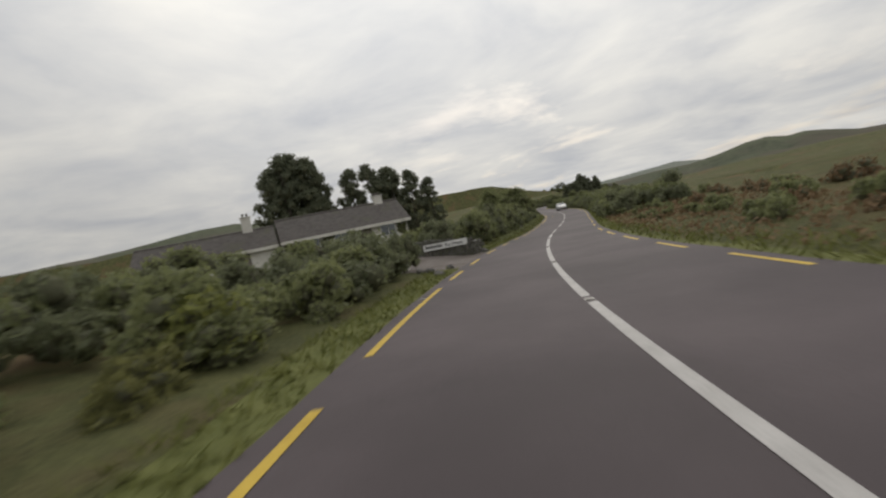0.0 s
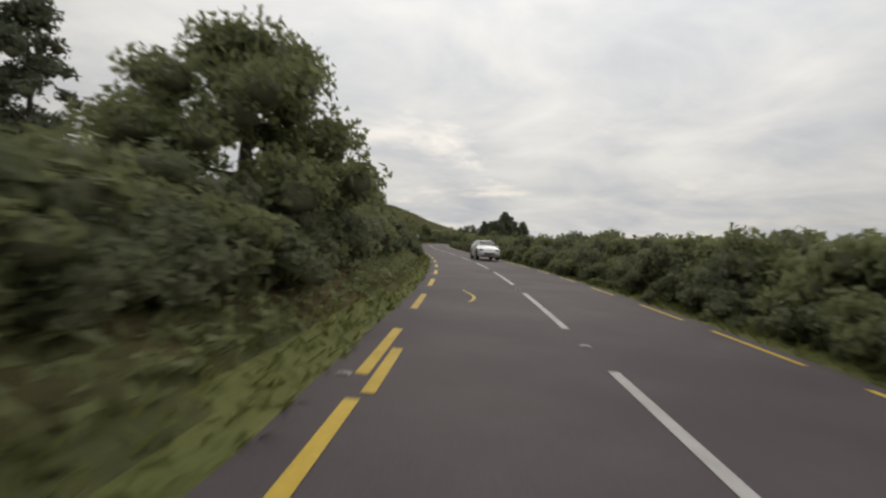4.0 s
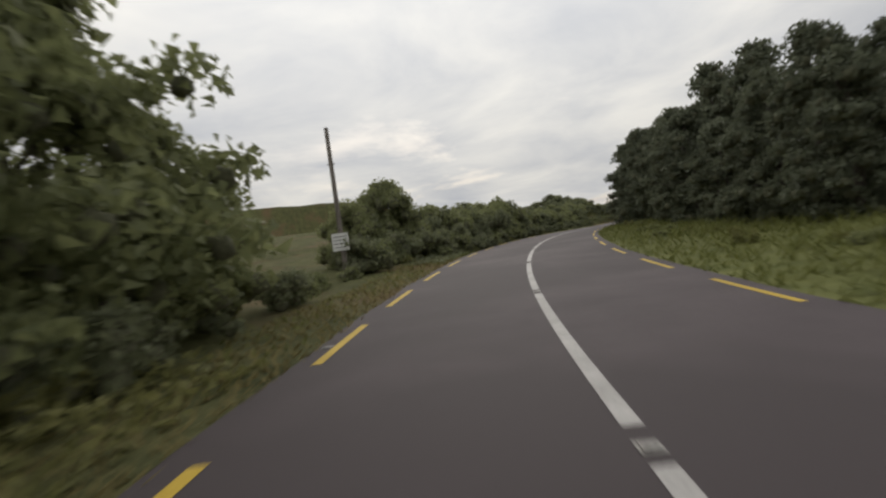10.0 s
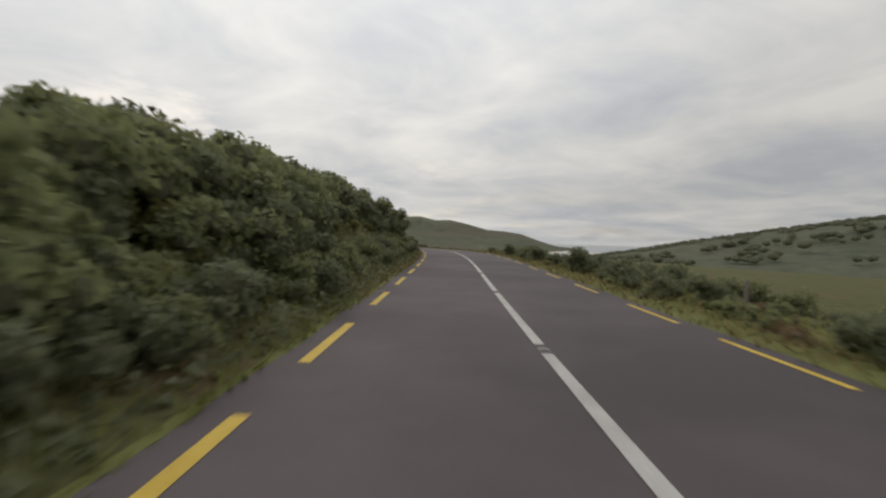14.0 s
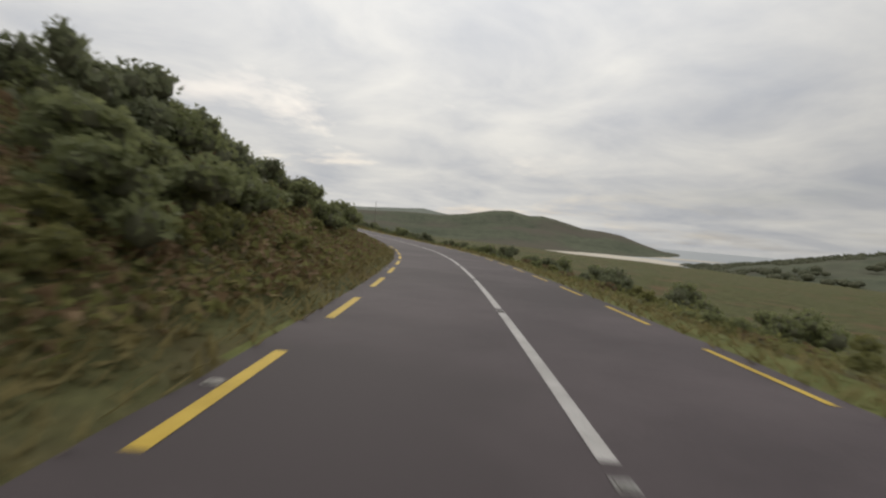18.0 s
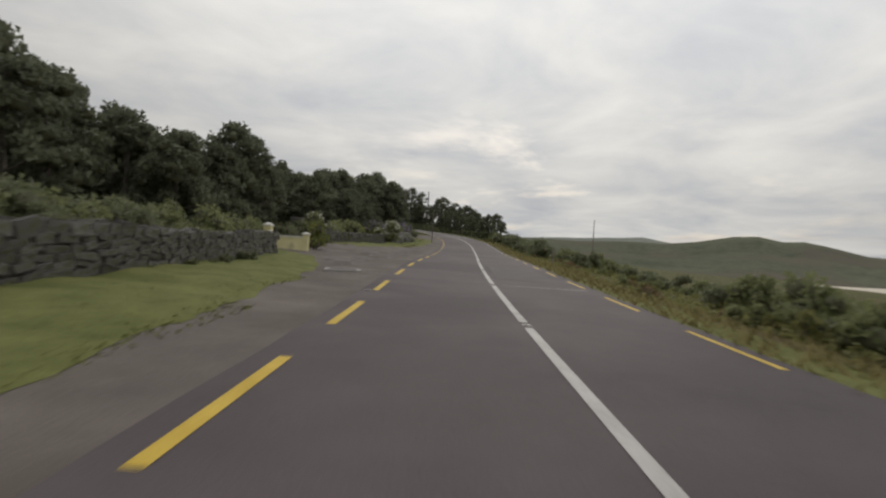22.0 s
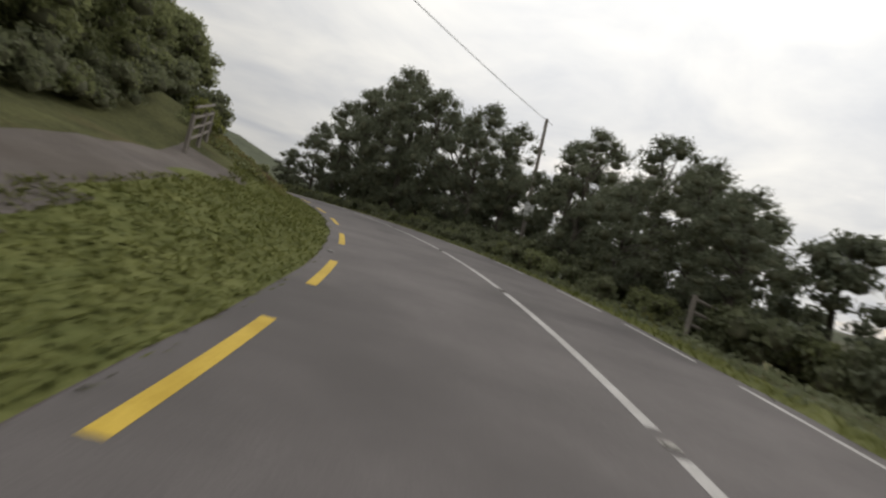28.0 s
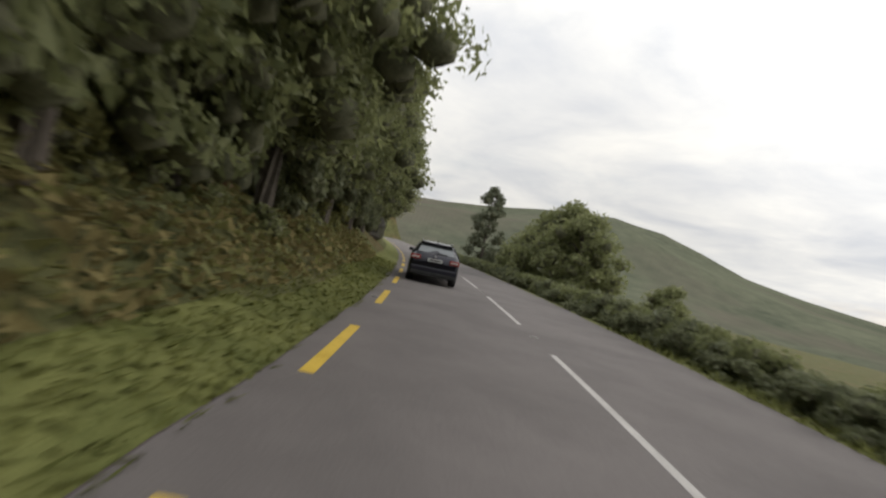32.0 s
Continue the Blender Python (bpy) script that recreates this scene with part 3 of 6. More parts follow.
# ---- ground: a fine sheet beside the road, by the distance past the edge lines
AWAY = [-0.6, 0.25, 0.5, 0.75, 1.0, 1.3, 1.6, 2.0, 2.4, 2.8, 3.3, 3.8, 4.4, 5.0, 5.7, 6.4, 7.2, 8.0, 8.8, 9.6, 11.2, 13.5, 16.5, 20.5]


def cover_of(s, d, left):
    """Index of what grows on the ground there: 0 rough cover, 1 grass, 2 gravel."""
    w = 0.35 * noise.noise((s * 0.25, d * 0.5, 7.0))
    if left:
        if 22.5 < s < 31 and d < 14:
            return 2
        if 377 < s < 385 and d + w < np.interp(s, (377, 384), (1.2, 2.8)):
            return 1
        if 385 <= s < 470 and d < np.interp(s, (385, 390, 413, 418, 424, 432), (4.0, 5.0, 8.0, 10, 10, 6.5)):
            return 2
        if 166 < s < 204:
            return 0
        if 470 < s < 484 and d < 7.5:
            return 2
        if 484 <= s < 512 and d + w < np.interp(s, (484, 490, 500, 512), (2.0, 3.4, 4.2, 2.0)):
            return 1
        if 484 <= s < 505 and d < 5.4:
            return 2
        if s < 20 and d + w < 1.5:
            return 1
        if 512 <= s and d + w < np.interp(s, (512, 535, 545), (1.8, 1.7, 1.5)):
            return 1
        return 1 if d + w < np.interp(s, (40, 60, 96, 104, 150, 175, 205, 212, 250), (1.2, 0.9, 0.8, 0.5, 0.6, 1.6, 1.3, 0.6, 0.4)) else 0
    if s > 505:
        return 1 if d < 0.7 + w else 0
    return 1 if d + w < np.interp(s, (0, 60, 150, 170, 240, 300, 480), (0.8, 0.7, 1.0, 6.0, 4.0, 1.8, 1.5)) else 0


def ground_sheet(left):
    ss = np.arange(-88, 760, 0.8)
    vs, fs, mi, w = [], [], [], len(AWAY)
    for s in ss:
        edge = float(lane_l(s)) if left else float(lane_r(s))
        for d in AWAY:
            o = (edge + d) * (-1 if left else 1)
            p = at(s, o)
            if d < 0.3:
                p.z = float(np.interp(s, SG, RZ)) - 0.015
            vs.append(p)
    for i in range(len(ss) - 1):
        for j in range(w - 1):
            a = i * w + j
            fs.append((a, a + w, a + w + 1, a + 1) if left else (a, a + 1, a + w + 1, a + w))
            mi.append(cover_of(ss[i] + 0.4, (AWAY[j] + AWAY[j + 1]) / 2, left))
    name = "verge_left" if left else "verge_right"
    ob = part(name, mesh(name, vs, fs, [SOIL, GRASS, GRAVEL], mi, smooth=True))
    tagged(ob, "grassy verge and rough overgrown bank beside the road", "ground", kind="structure")


ground_sheet(True)
ground_sheet(False)


def sheet_over(name, s0, s1, inner, outer, mat, label, kind, step=0.35, cuts=12, up=0.04):
    """A thin cover laid on the verge between two lines beside the road."""
    ss = np.arange(s0, s1, step)
    vs = []
    for s in ss:
        a, b = inner(s), outer(s)
        for j in range(cuts + 1):
            u = j / cuts
            vs.append(at(s, a + (b - a) * u, up * min(1.0, 4 * u + 0.2, 4 * (1 - u) + 0.2)))
    wide = [abs(inner(s) - outer(s)) > 0.03 for s in ss]
    fs = [(i * (cuts + 1) + j, (i + 1) * (cuts + 1) + j, (i + 1) * (cuts + 1) + j + 1, i * (cuts + 1) + j + 1) for i in range(len(ss) - 1) if wide[i] and wide[i + 1] for j in range(cuts)]
    tagged(part(name, mesh(name, vs, fs, mat, smooth=cuts > 2)), label, "ground", kind=kind)


def wavy(s, seed, k=0.12):
    return k * noise.noise((s * 0.5, seed, 0)) + 0.5 * k * noise.noise((s * 1.7, seed, 4))


# the mown grass before the garden walls, and loose stones along the broken edge of the lay-by
sheet_over("lawn", 384.5, 416.6, lambda s: float(np.interp(s, (384, 392, 398, 403, 406, 410.6, 413, 415, 416.6), (-4.5, -4.9, -5.4, -5.8, -6.1, -7.2, -8.2, -9.2, -10.6))) + wavy(s, 1, 0.25) + 0.08 * noise.noise((s * 5, 0, 2)),
           lambda s: float(np.interp(s, (384, 390, 400, 409, 413, 416.6), (-8.6, -8.3, -9.1, -10.0, -10.9, -12.2))), GRASS, "mown green grass before the dry stone wall", "structure", cuts=16)
sheet_over("lawn", 429, 470, lambda s: float(np.interp(s, (429, 432, 438, 446, 456, 470), (-11.4, -9.6, -8.0, -6.8, -5.9, -5.2))) + wavy(s, 2, 0.2),
           lambda s: float(np.interp(s, (429, 432, 438, 445, 470), (-12.2, -11.8, -11.0, -10.1, -8.8))), GRASS, "narrow green grass strip before the garden wall", "structure", cuts=14)
for seed, s0, s1, mid, half in ((3, 408.6, 436, ((408, -6.3), (413, -5.9), (420, -5.5), (436, -5.6)), 0.26), (5, 412, 428, ((412, -6.7), (418, -6.4), (423, -7.4), (428, -6.9)), 0.34), (8, 424, 446, ((424, -6.6), (432, -6.1), (446, -5.6)), 0.22)):
    def spine(s, mid=mid, seed=seed):
        return float(np.interp(s, [q for q, _ in mid], [q for _, q in mid])) + wavy(s, seed, 0.55)

    def reach(s, half=half, seed=seed):
        return max(0.0, half * (0.4 + 1.7 * noise.noise((s * 0.8, seed * 2.3, 1)) + 1.1 * noise.noise((s * 2.9, seed, 6)) + 0.8 * noise.noise((s * 7.3, seed, 9))))
    sheet_over("loose_gravel", s0, s1, lambda s: spine(s) + reach(s), lambda s: spine(s) - reach(s), STONES, "pale loose gravel along the broken edge of the lay-by", "structure", 0.08, 2, 0.02)


def nearest(x, y):
    d = (RX[::4] - x) ** 2 + (RY[::4] - y) ** 2
    i = int(np.argmin(d)) * 4
    h = HEAD[i]
    off = (x - RX[i]) * math.cos(h) + (y - RY[i]) * math.sin(h)
    return SG[i], off, math.sqrt(d.min())


SEA_LEVEL = -22.0


def land(x, y):
    s, off, d = nearest(x, y)
    side = 1 if off > 0 else -1
    edge = 22.0
    base = lie(s, side * edge)
    if d < edge:
        return min(base, float(np.interp(s, SG, RZ))) - 7.0
    e = d - edge
    if side > 0:
        wet = float(np.interp(s, (185, 212, 245), (0, 0.7, 1)))
        dry = 0.02 * min(e, 400) + 2.0 * noise.noise((x * 0.012, y * 0.012, 0)) * min(1, e / 40)
        low = -min(e, 520) * 0.042 + 1.0 * noise.noise((x * 0.02, y * 0.02, 4)) * min(1, e / 30)
        h = base + (1 - wet) * dry + wet * low
        if e > 500 and wet > 0.5:
            h = min(h, SEA_LEVEL - 2)
    else:
        climb = float(np.interp(s, (0, 100, 200, 260, 300, 380, 420, 520, 560), (0.03, 0.03, 0.01, 0.02, 0.05, 0.06, 0.04, 0.1, 0.2)))
        h = base + min(e, 70) * climb + 2.0 * noise.noise((x * 0.02, y * 0.02, 0)) * min(1, e / 20)
    return h - 0.25


def wide_ground():
    def axis(lo, hi, pad):
        a = np.arange(lo, hi + 1, 9.0)
        g = np.cumsum(12 * 1.25 ** np.arange(22))
        return np.concatenate([(a[0] - g[g < pad])[::-1], a, a[-1] + g[g < pad]])
    xs = axis(RX.min() - 80, RX.max() + 80, 3400)
    ys = axis(RY.min() - 40, RY.max() + 60, 3400)
    vs = [(x, y, land(x, y)) for y in ys for x in xs]
    w = len(xs)
    fs = [(j * w + i, j * w + i + 1, (j + 1) * w + i + 1, (j + 1) * w + i) for j in range(len(ys) - 1) for i in range(w - 1)]
    ob = part("ground", mesh("ground", vs, fs, SOIL, smooth=True))
    tagged(ob, "rough pasture and heath rolling away to the hills", "ground", kind="structure")


wide_ground()

# centre line: broken, then solid with short breaks at the studs
studs = []
for a, b in ((38.5, 44.2), (48.5, 56.7), (59.6, 65.4), (68.9, 77.0), (80.0, 86.1), (89.0, 95.7), (98.6, 105.0), (108.0, 114.5), (117.5, 124.2), (127.1, 132.6), (135.2, 141.4)):
    centre(a, b, 0.14)
    studs.append(b + 1.5)
for a, b in ((-80, 37.0), (143, 531)):
    q = a
    while q < b:
        centre(q, min(q + 6.9, b))
        studs.append(q + 7.15)
        q += 7.5
for a, b in ((531.5, 537.9), (538.4, 546.4)):
    centre(a, b, 0.11)
    studs.append(b + 0.25)
for q in np.arange(547.6, 700, 9.2):
    centre(q, q + 6.0, 0.11)
    studs.append(q + 7.6)
# a slip of yellow paint in the lane, and a pale joint across the far lane
strip("paint_mark", 83.0, 86.0, 0.3, lambda q: -1.76 + 0.14 * math.sin((q - 83.0) * 1.4), lambda q: -1.70 + 0.17 * math.sin((q - 83.0) * 1.4), 0.018, YELLOW, 1, road)
strip("surface_joint", 405.0, 405.07, 0.05, 0.3, 3.0, 0.018, WHITE, 1, road)
stud_mesh = bpy.data.meshes.new("stud")
sb = box(-0.06, -0.05, 0, 0.06, 0.05, 0.022, 0.012)
box(-0.08, -0.085, 0, 0.08, 0.085, 0.006, 0.0, sb)
sb.to_mesh(stud_mesh)
sb.free()
stud_mesh.materials.append(STUD)
for q in studs:
    ob = part("stud", stud_mesh, parent=road)
    p = at(q, 0.0, 0.035)
    ob.matrix_world = pose(p.x, p.y, float(np.interp(q, SG, RZ)) + 0.014, 0, 0, heading(q))
for q in np.arange(14, 560, 15.5):
    ob = part("stud", stud_mesh, parent=road)
    o = -float(lane_l(q)) - 0.18
    p = at(q, o)
    ob.matrix_world = pose(p.x, p.y, float(np.interp(q, SG, RZ)) + 0.014, 0, 0, heading(q))
# repaired stretches of surface
for s0, s1, o0, o1 in ((384, 386.5, -2.4, -0.9), (408, 416, 0.4, 2.6)):
    strip("surface_patch", s0, s1, 1.0, o0, o1, 0.0155, PATCH, 1, road)
# a manhole frame painted round in the lay-by
p = at(407.6, -5.45)
mh = thing("manhole_cover", pose(p.x, p.y, float(np.interp(407.6, SG, RZ)) + 0.015, 0, 0, heading(408) + 12), "square concrete-framed manhole cover set in the lay-by", "manhole")
part("cover", box(-0.5, -0.5, -0.1, 0.5, 0.5, 0.012), PATCH, mh)
for x0, y0, x1, y1 in ((-0.66, -0.66, 0.66, -0.5), (-0.66, 0.5, 0.66, 0.66), (-0.66, -0.5, -0.5, 0.5), (0.5, -0.5, 0.66, 0.5)):
    part("frame", box(x0, y0, -0.1, x1, y1, 0.02, 0.006), CONCRETE, mh, "pale concrete frame")

# ---------------------------------------------------------------- distance: hills, bay and sand


def ridge(name, cx, cy, line, far, mat, label, near=0.5, foot_z=-20.0):
    """A range of hills round a point: compass bearing and height angle of its skyline, at a distance."""
    az = np.array([a for a, _ in line])
    el = np.array([e for _, e in line])
    vs, fs = [], []
    bearings = np.arange(az[0], az[-1] + 0.01, 0.5)
    prof = ((near, 0.0), (near + 0.10, 0.10), (near + 0.2, 0.28), (near + 0.3, 0.55), (0.9, 0.82), (1.0, 1.0), (1.12, 0.9), (1.4, 0.3), (1.7, 0.0))
    for i, b in enumerate(bearings):
        top = max(foot_z + 3.0, 3.0 + far * math.tan(radians(float(np.interp(b, az, el)))))
        fade = min(1, (b - az[0]) / 3, (az[-1] - b) / 3)
        for k, (r, h) in enumerate(prof):
            d = far * r
            x, y = cx + d * math.sin(radians(b)), cy + d * math.cos(radians(b))
            n = noise.noise((x * 0.006, y * 0.006, 2)) * 0.10 + noise.noise((x * 0.02, y * 0.02, 5)) * 0.03
            hh = h + (n if 0 < h < 1 else n * 0.25 * h)
            vs.append((x, y, foot_z + (top - foot_z) * max(0, hh) * max(0.0, fade) ** 0.5))
    w = len(prof)
    for i in range(len(bearings) - 1):
        for j in range(w - 1):
            a = i * w + j
            fs.append((a, a + 1, a + w + 1, a + w))
    ob = part(name, mesh(name, vs, fs, mat))
    tagged(ob, label, "hill", kind="structure")


# the ranges carry their air haze as colour
ridge("hill_range", 125, 320, ((4, 1.2), (14, 1.4), (20, 1.4), (25, 1.6), (29, 1.5), (32, 1.9), (35, 2.5), (37, 2.6), (39, 2.2), (40.5, 2.3), (42, 2.0), (45, 1.2), (47, 1.1), (49, 0.8), (51, 0.1), (53, -0.5), (56, -1.0)), 1700, HILL_HAZED, "heath-covered hills across the bay", 0.55, -24)
ridge("far_hills", 125, 320, ((-12, 1.0), (10, 1.3), (22, 1.8), (27, 2.1), (30, 1.6), (36, 1.0), (41, 0.4), (46, -0.6)), 3000, FARHILL_HAZED, "distant mountain behind the hills, pale haze put into its colour", 0.55, -24)
FIELD = ((50, -1.9), (56, -1.4), (60, -0.7), (63, -0.1), (66, 0.5), (71, 1.4), (76, 2.2), (80, 2.8), (90, 3.6), (105, 3.6), (120, 2.8))
ridge("field_hill", 60, 230, FIELD, 900, HILL_HAZED, "wooded green hill over the fields", 0.55, -27)
ridge("valley_hill", 110, 490, ((-100, 6), (-76, 5.0), (-62, 4.8), (-54, 5.3), (-47, 6.0), (-41, 6.8), (-36, 7.0), (-31, 6.2), (-27, 4.8), (-23, 3.2), (-18, 2.2), (-12, 1.3), (-5, 0.8)), 1000, HILL_HAZED, "smooth green hillside across the valley", 0.3, -14)

sea = part("sea", mesh("sea", [(-3600, -3600, SEA_LEVEL), (4200, -3600, SEA_LEVEL), (4200, 4200, SEA_LEVEL), (-3600, 4200, SEA_LEVEL)], [(0, 1, 2, 3)], SEA))
tagged(sea, "calm grey sea water of the bay", "water", kind="structure")


def flat_patch(name, cx, cy, outline, z, mat, label, category):
    vs = [(cx + d * math.sin(radians(a)), cy + d * math.cos(radians(a)), z) for a, d in outline]
    ob = part(name, mesh(name, vs, [tuple(range(len(vs)))], mat))
    tagged(ob, label, category, kind="structure")


flat_patch("sand_flat", 125, 320, ((36, 900), (40, 820), (45, 760), (50, 720), (54, 700), (57, 800), (53, 980), (48, 1050), (42, 1080), (38, 1060)), SEA_LEVEL + 0.5, SAND, "pale sand flat at the edge of the bay", "beach")
flat_patch("sand_spit", 125, 320, ((46, 1150), (52, 1100), (58, 1120), (60, 1220), (54, 1260), (48, 1240)), SEA_LEVEL + 0.5, SAND, "narrow pale sand spit in the bay", "beach")

# ---------------------------------------------------------------- plants
rng = np.random.default_rng(4)
PROTO, RAW = {}, {}
ASIDE = Matrix.Translation((0, -900, -600))
spare = []


def shrub_blobs(rng, r, h, n):
    out = []
    for i in range(n):
        a, d = rng.uniform(0, 2 * math.pi), r * rng.uniform(0.1, 0.8)
        k = rng.uniform(0.26, 0.46) * r
        z = h * rng.uniform(0.25, 0.86) * (1 - 0.4 * (d / r) ** 2)
        out.append((d * math.cos(a), d * math.sin(a), z, k, k * rng.uniform(0.8, 1.2), min(k, h * 0.45) * rng.uniform(0.8, 1.1)))
    out.append((0, 0, h * 0.3, r * 0.75, r * 0.75, h * 0.36))
    return out


def stems(rng, r, h, n, thick):
    bm = bmesh.new()
    for _ in range(n):
        a = rng.uniform(0, 2 * math.pi)
        e = Vector((math.cos(a) * r * 0.5, math.sin(a) * r * 0.5, h * 0.75))
        rod([(e.x * 0.1, e.y * 0.1, -0.25), (e.x * 0.4, e.y * 0.4, h * 0.3), e], [thick, thick * 0.8, thick * 0.3], 4, bm)
    return bm


def make_shrub(key, seed, r, h, lumps, n, size, mat, label, aspect=0.55, core=0.62, bloom=None):
    g = np.random.default_rng(seed)
    ob = thing("shrub", ASIDE, label, "shrub")
    blobs = shrub_blobs(g, r, h, lumps)
    part("foliage", foliage("foliage", g, blobs, n, size, mat, core, aspect, 0.4), parent=ob)
    part("stem", stems(g, r, h, 4, 0.03 * r), BARK, ob)
    if bloom:
        p, u = blob_points(g, blobs, bloom[1], 0.05)
        keep = p[:, 2] > h * 0.3
        v, f = leaves(g, p[keep] + u[keep] * 0.04, u[keep], bloom[2], 0.9, 0.1, 0.3)
        tagged(part("blossom", tri_mesh("blossom", v, f, bloom[0]), parent=ob), bloom[3], kind="stuff")
    PROTO.setdefault(key, []).append(ob)
    RAW.setdefault(key, []).append((*foliage_data(g, blobs[::2], int(n * 0.68), size * 1.05, core * 1.05, aspect, 0.4), mat))
    spare.append(ob)


for i in range(3):
    make_shrub("low", 10 + i, 0.9, 1.0, 9, 700, 0.13, LEAF, "low green leafy shrub on the verge")
    make_shrub("mid", 20 + i, 1.6, 2.0, 13, 1150, 0.19, LEAF, "bushy green shrub on the roadside bank")
    make_shrub("dark", 30 + i, 1.6, 2.1, 13, 1150, 0.19, LEAFDARK, "dark green dense shrub beside the road")
    make_shrub("heath", 40 + i, 0.9, 0.7, 8, 600, 0.13, RUST, "brown heather clump on rough ground")
    make_shrub("fern", 50 + i, 1.0, 0.9, 9, 750, 0.2, BRACKEN, "yellow-green bracken clump on the bank", 0.3)
make_shrub("gorse", 55, 1.3, 1.6, 11, 1000, 0.16, GORSE, "yellow-green garden shrub behind the stone wall")
make_shrub("white", 56, 1.7, 2.3, 12, 1200, 0.18, LEAF, "green shrub covered in white flower heads", bloom=(BLOOM, 130, 0.18, "white flower heads"))
make_shrub("purple", 57, 1.6, 2.1, 12, 1200, 0.18, LEAFDARK, "dark rhododendron with faded purple flowers", bloom=(PURPLE, 420, 0.16, "faded purple flower heads"))


def plant(key, s, off, k=1.0, kz=None, sink=0.1, group="", turn=None, label=""):
    src = PROTO[key][int(rng.integers(len(PROTO[key])))]
    p = at(s, off, -sink)
    z = rng.uniform(0, 360) if turn is None else turn
    ob = copy_thing(src, pose(p.x, p.y, p.z, 0, 0, z))
    ob.scale = (k, k, kz or k)
    tagged(ob, label, "", group)
    return ob


def spots(s0, s1, gap, off, k, jit, kz):
    s = s0
    while s < s1:
        o = off(s) if callable(off) else off
        kk = rng.uniform(*k)
        yield s + rng.uniform(-0.4, 0.4) * gap, o + rng.uniform(-jit, jit), kk, kk * rng.uniform(*kz)
        s += gap * rng.uniform(0.8, 1.2)


def row(keys, s0, s1, gap, off, k=(0.8, 1.2), jit=0.6, group="", kz=(0.9, 1.1)):
    for s, o, kk, kh in spots(s0, s1, gap, off, k, jit, kz):
        plant(keys[int(rng.integers(len(keys)))], s, o, kk, kh, 0.15, group)


def thicket(keys, s0, s1, gap, off, label, k=(0.8, 1.2), jit=0.6, kz=(0.9, 1.1), name="thicket"):
    """Grown-together bushes that nobody could count, as one mass."""
    # slot 0: the shade-coloured filler of every bush
    mats = [CORE_SHADE]
    V, F, M, base = [], [], [], 0
    for s, o, kk, kh in spots(s0, s1, gap, off, k, jit, kz):
        pool = RAW[keys[int(rng.integers(len(keys)))]]
        v, f, mi, mat = pool[int(rng.integers(len(pool)))]
        if abs(o) > 10:
            keep = (mi == 1) | (np.arange(len(f)) % 5 < 3)
            f, mi = f[keep], mi[keep]
        if mat not in mats:
            mats.append(mat)
        a = rng.uniform(0, 2 * math.pi)
        c, sn = math.cos(a), math.sin(a)
        p = at(s, o, -0.15)
        V.append(np.stack([(v[:, 0] * c - v[:, 1] * sn) * kk + p.x, (v[:, 0] * sn + v[:, 1] * c) * kk + p.y, v[:, 2] * kh + p.z], 1))
        F.append(f + base)
        M.append(np.where(mi == 0, mats.index(mat), 0))
        base += len(v)
    ob = part(name, tri_mesh(name, np.concatenate(V), np.concatenate(F), mats, np.concatenate(M)))
    tagged(ob, label, "bushes", kind="stuff")


def blades(name, s0, s1, side, d0, d1, per_m2, tall, mat, label, lean=0.0, wide=0.028, name_kind="grass"):
    """Bent blades over a strip of ground beside the road."""
    lean = lean or (2.8 if tall < 0.12 else 1.8)
    n = int((s1 - s0) * (d1 - d0) * per_m2)
    V = np.empty((n, 3, 3))
    for i in range(n):
        s, d = rng.uniform(s0, s1), rng.uniform(d0, d1)
        o = side * (float(lane_l(s) if side < 0 else lane_r(s)) + d)
        p = at(s, o, -0.02)
        h = tall * rng.uniform(0.5, 1.3)
        b = rng.uniform(0, 2 * math.pi)
        a = b + math.pi / 2 + rng.normal(0, 0.4)
        w = wide * rng.uniform(0.7, 1.5)
        V[i, 0] = (p.x + w * math.cos(a), p.y + w * math.sin(a), p.z)
        V[i, 1] = (p.x - w * math.cos(a), p.y - w * math.sin(a), p.z)
        k = h * lean * rng.uniform(0.6, 1.0)
        V[i, 2] = (p.x + k * math.cos(b), p.y + k * math.sin(b), p.z + h)
    ob = part(name, tri_mesh(name, V.reshape(-1, 3), np.arange(3 * n).reshape(n, 3), mat))
    tagged(ob, label, name_kind, kind="stuff")


def carpet(name, s0, s1, side, d0, d1, per_m2, size, tall, mat, label, aspect=0.5):
    """Leafy ground cover over a slope."""
    n = int((s1 - s0) * (d1 - d0) * per_m2)
    P = np.empty((n, 3))
    for i in range(n):
        s, d = rng.uniform(s0, s1), rng.uniform(d0, d1)
        o = side * (float(lane_l(s) if side < 0 else lane_r(s)) + d)
        x, y = flat(s, o)
        clump = 0.5 + 0.8 * noise.noise((float(x) * 0.9, float(y) * 0.9, 1.0))
        P[i] = at(s, o, max(0.02, tall * clump * rng.uniform(0.2, 1.2)))
    up = np.tile(np.array([0.0, 0, 1]), (n, 1))
    v, f = leaves(rng, P, up, size, aspect, 0.4, 0.7)
    ob = part(name, tri_mesh(name, v, f, mat))
    tagged(ob, label, "undergrowth", kind="stuff")


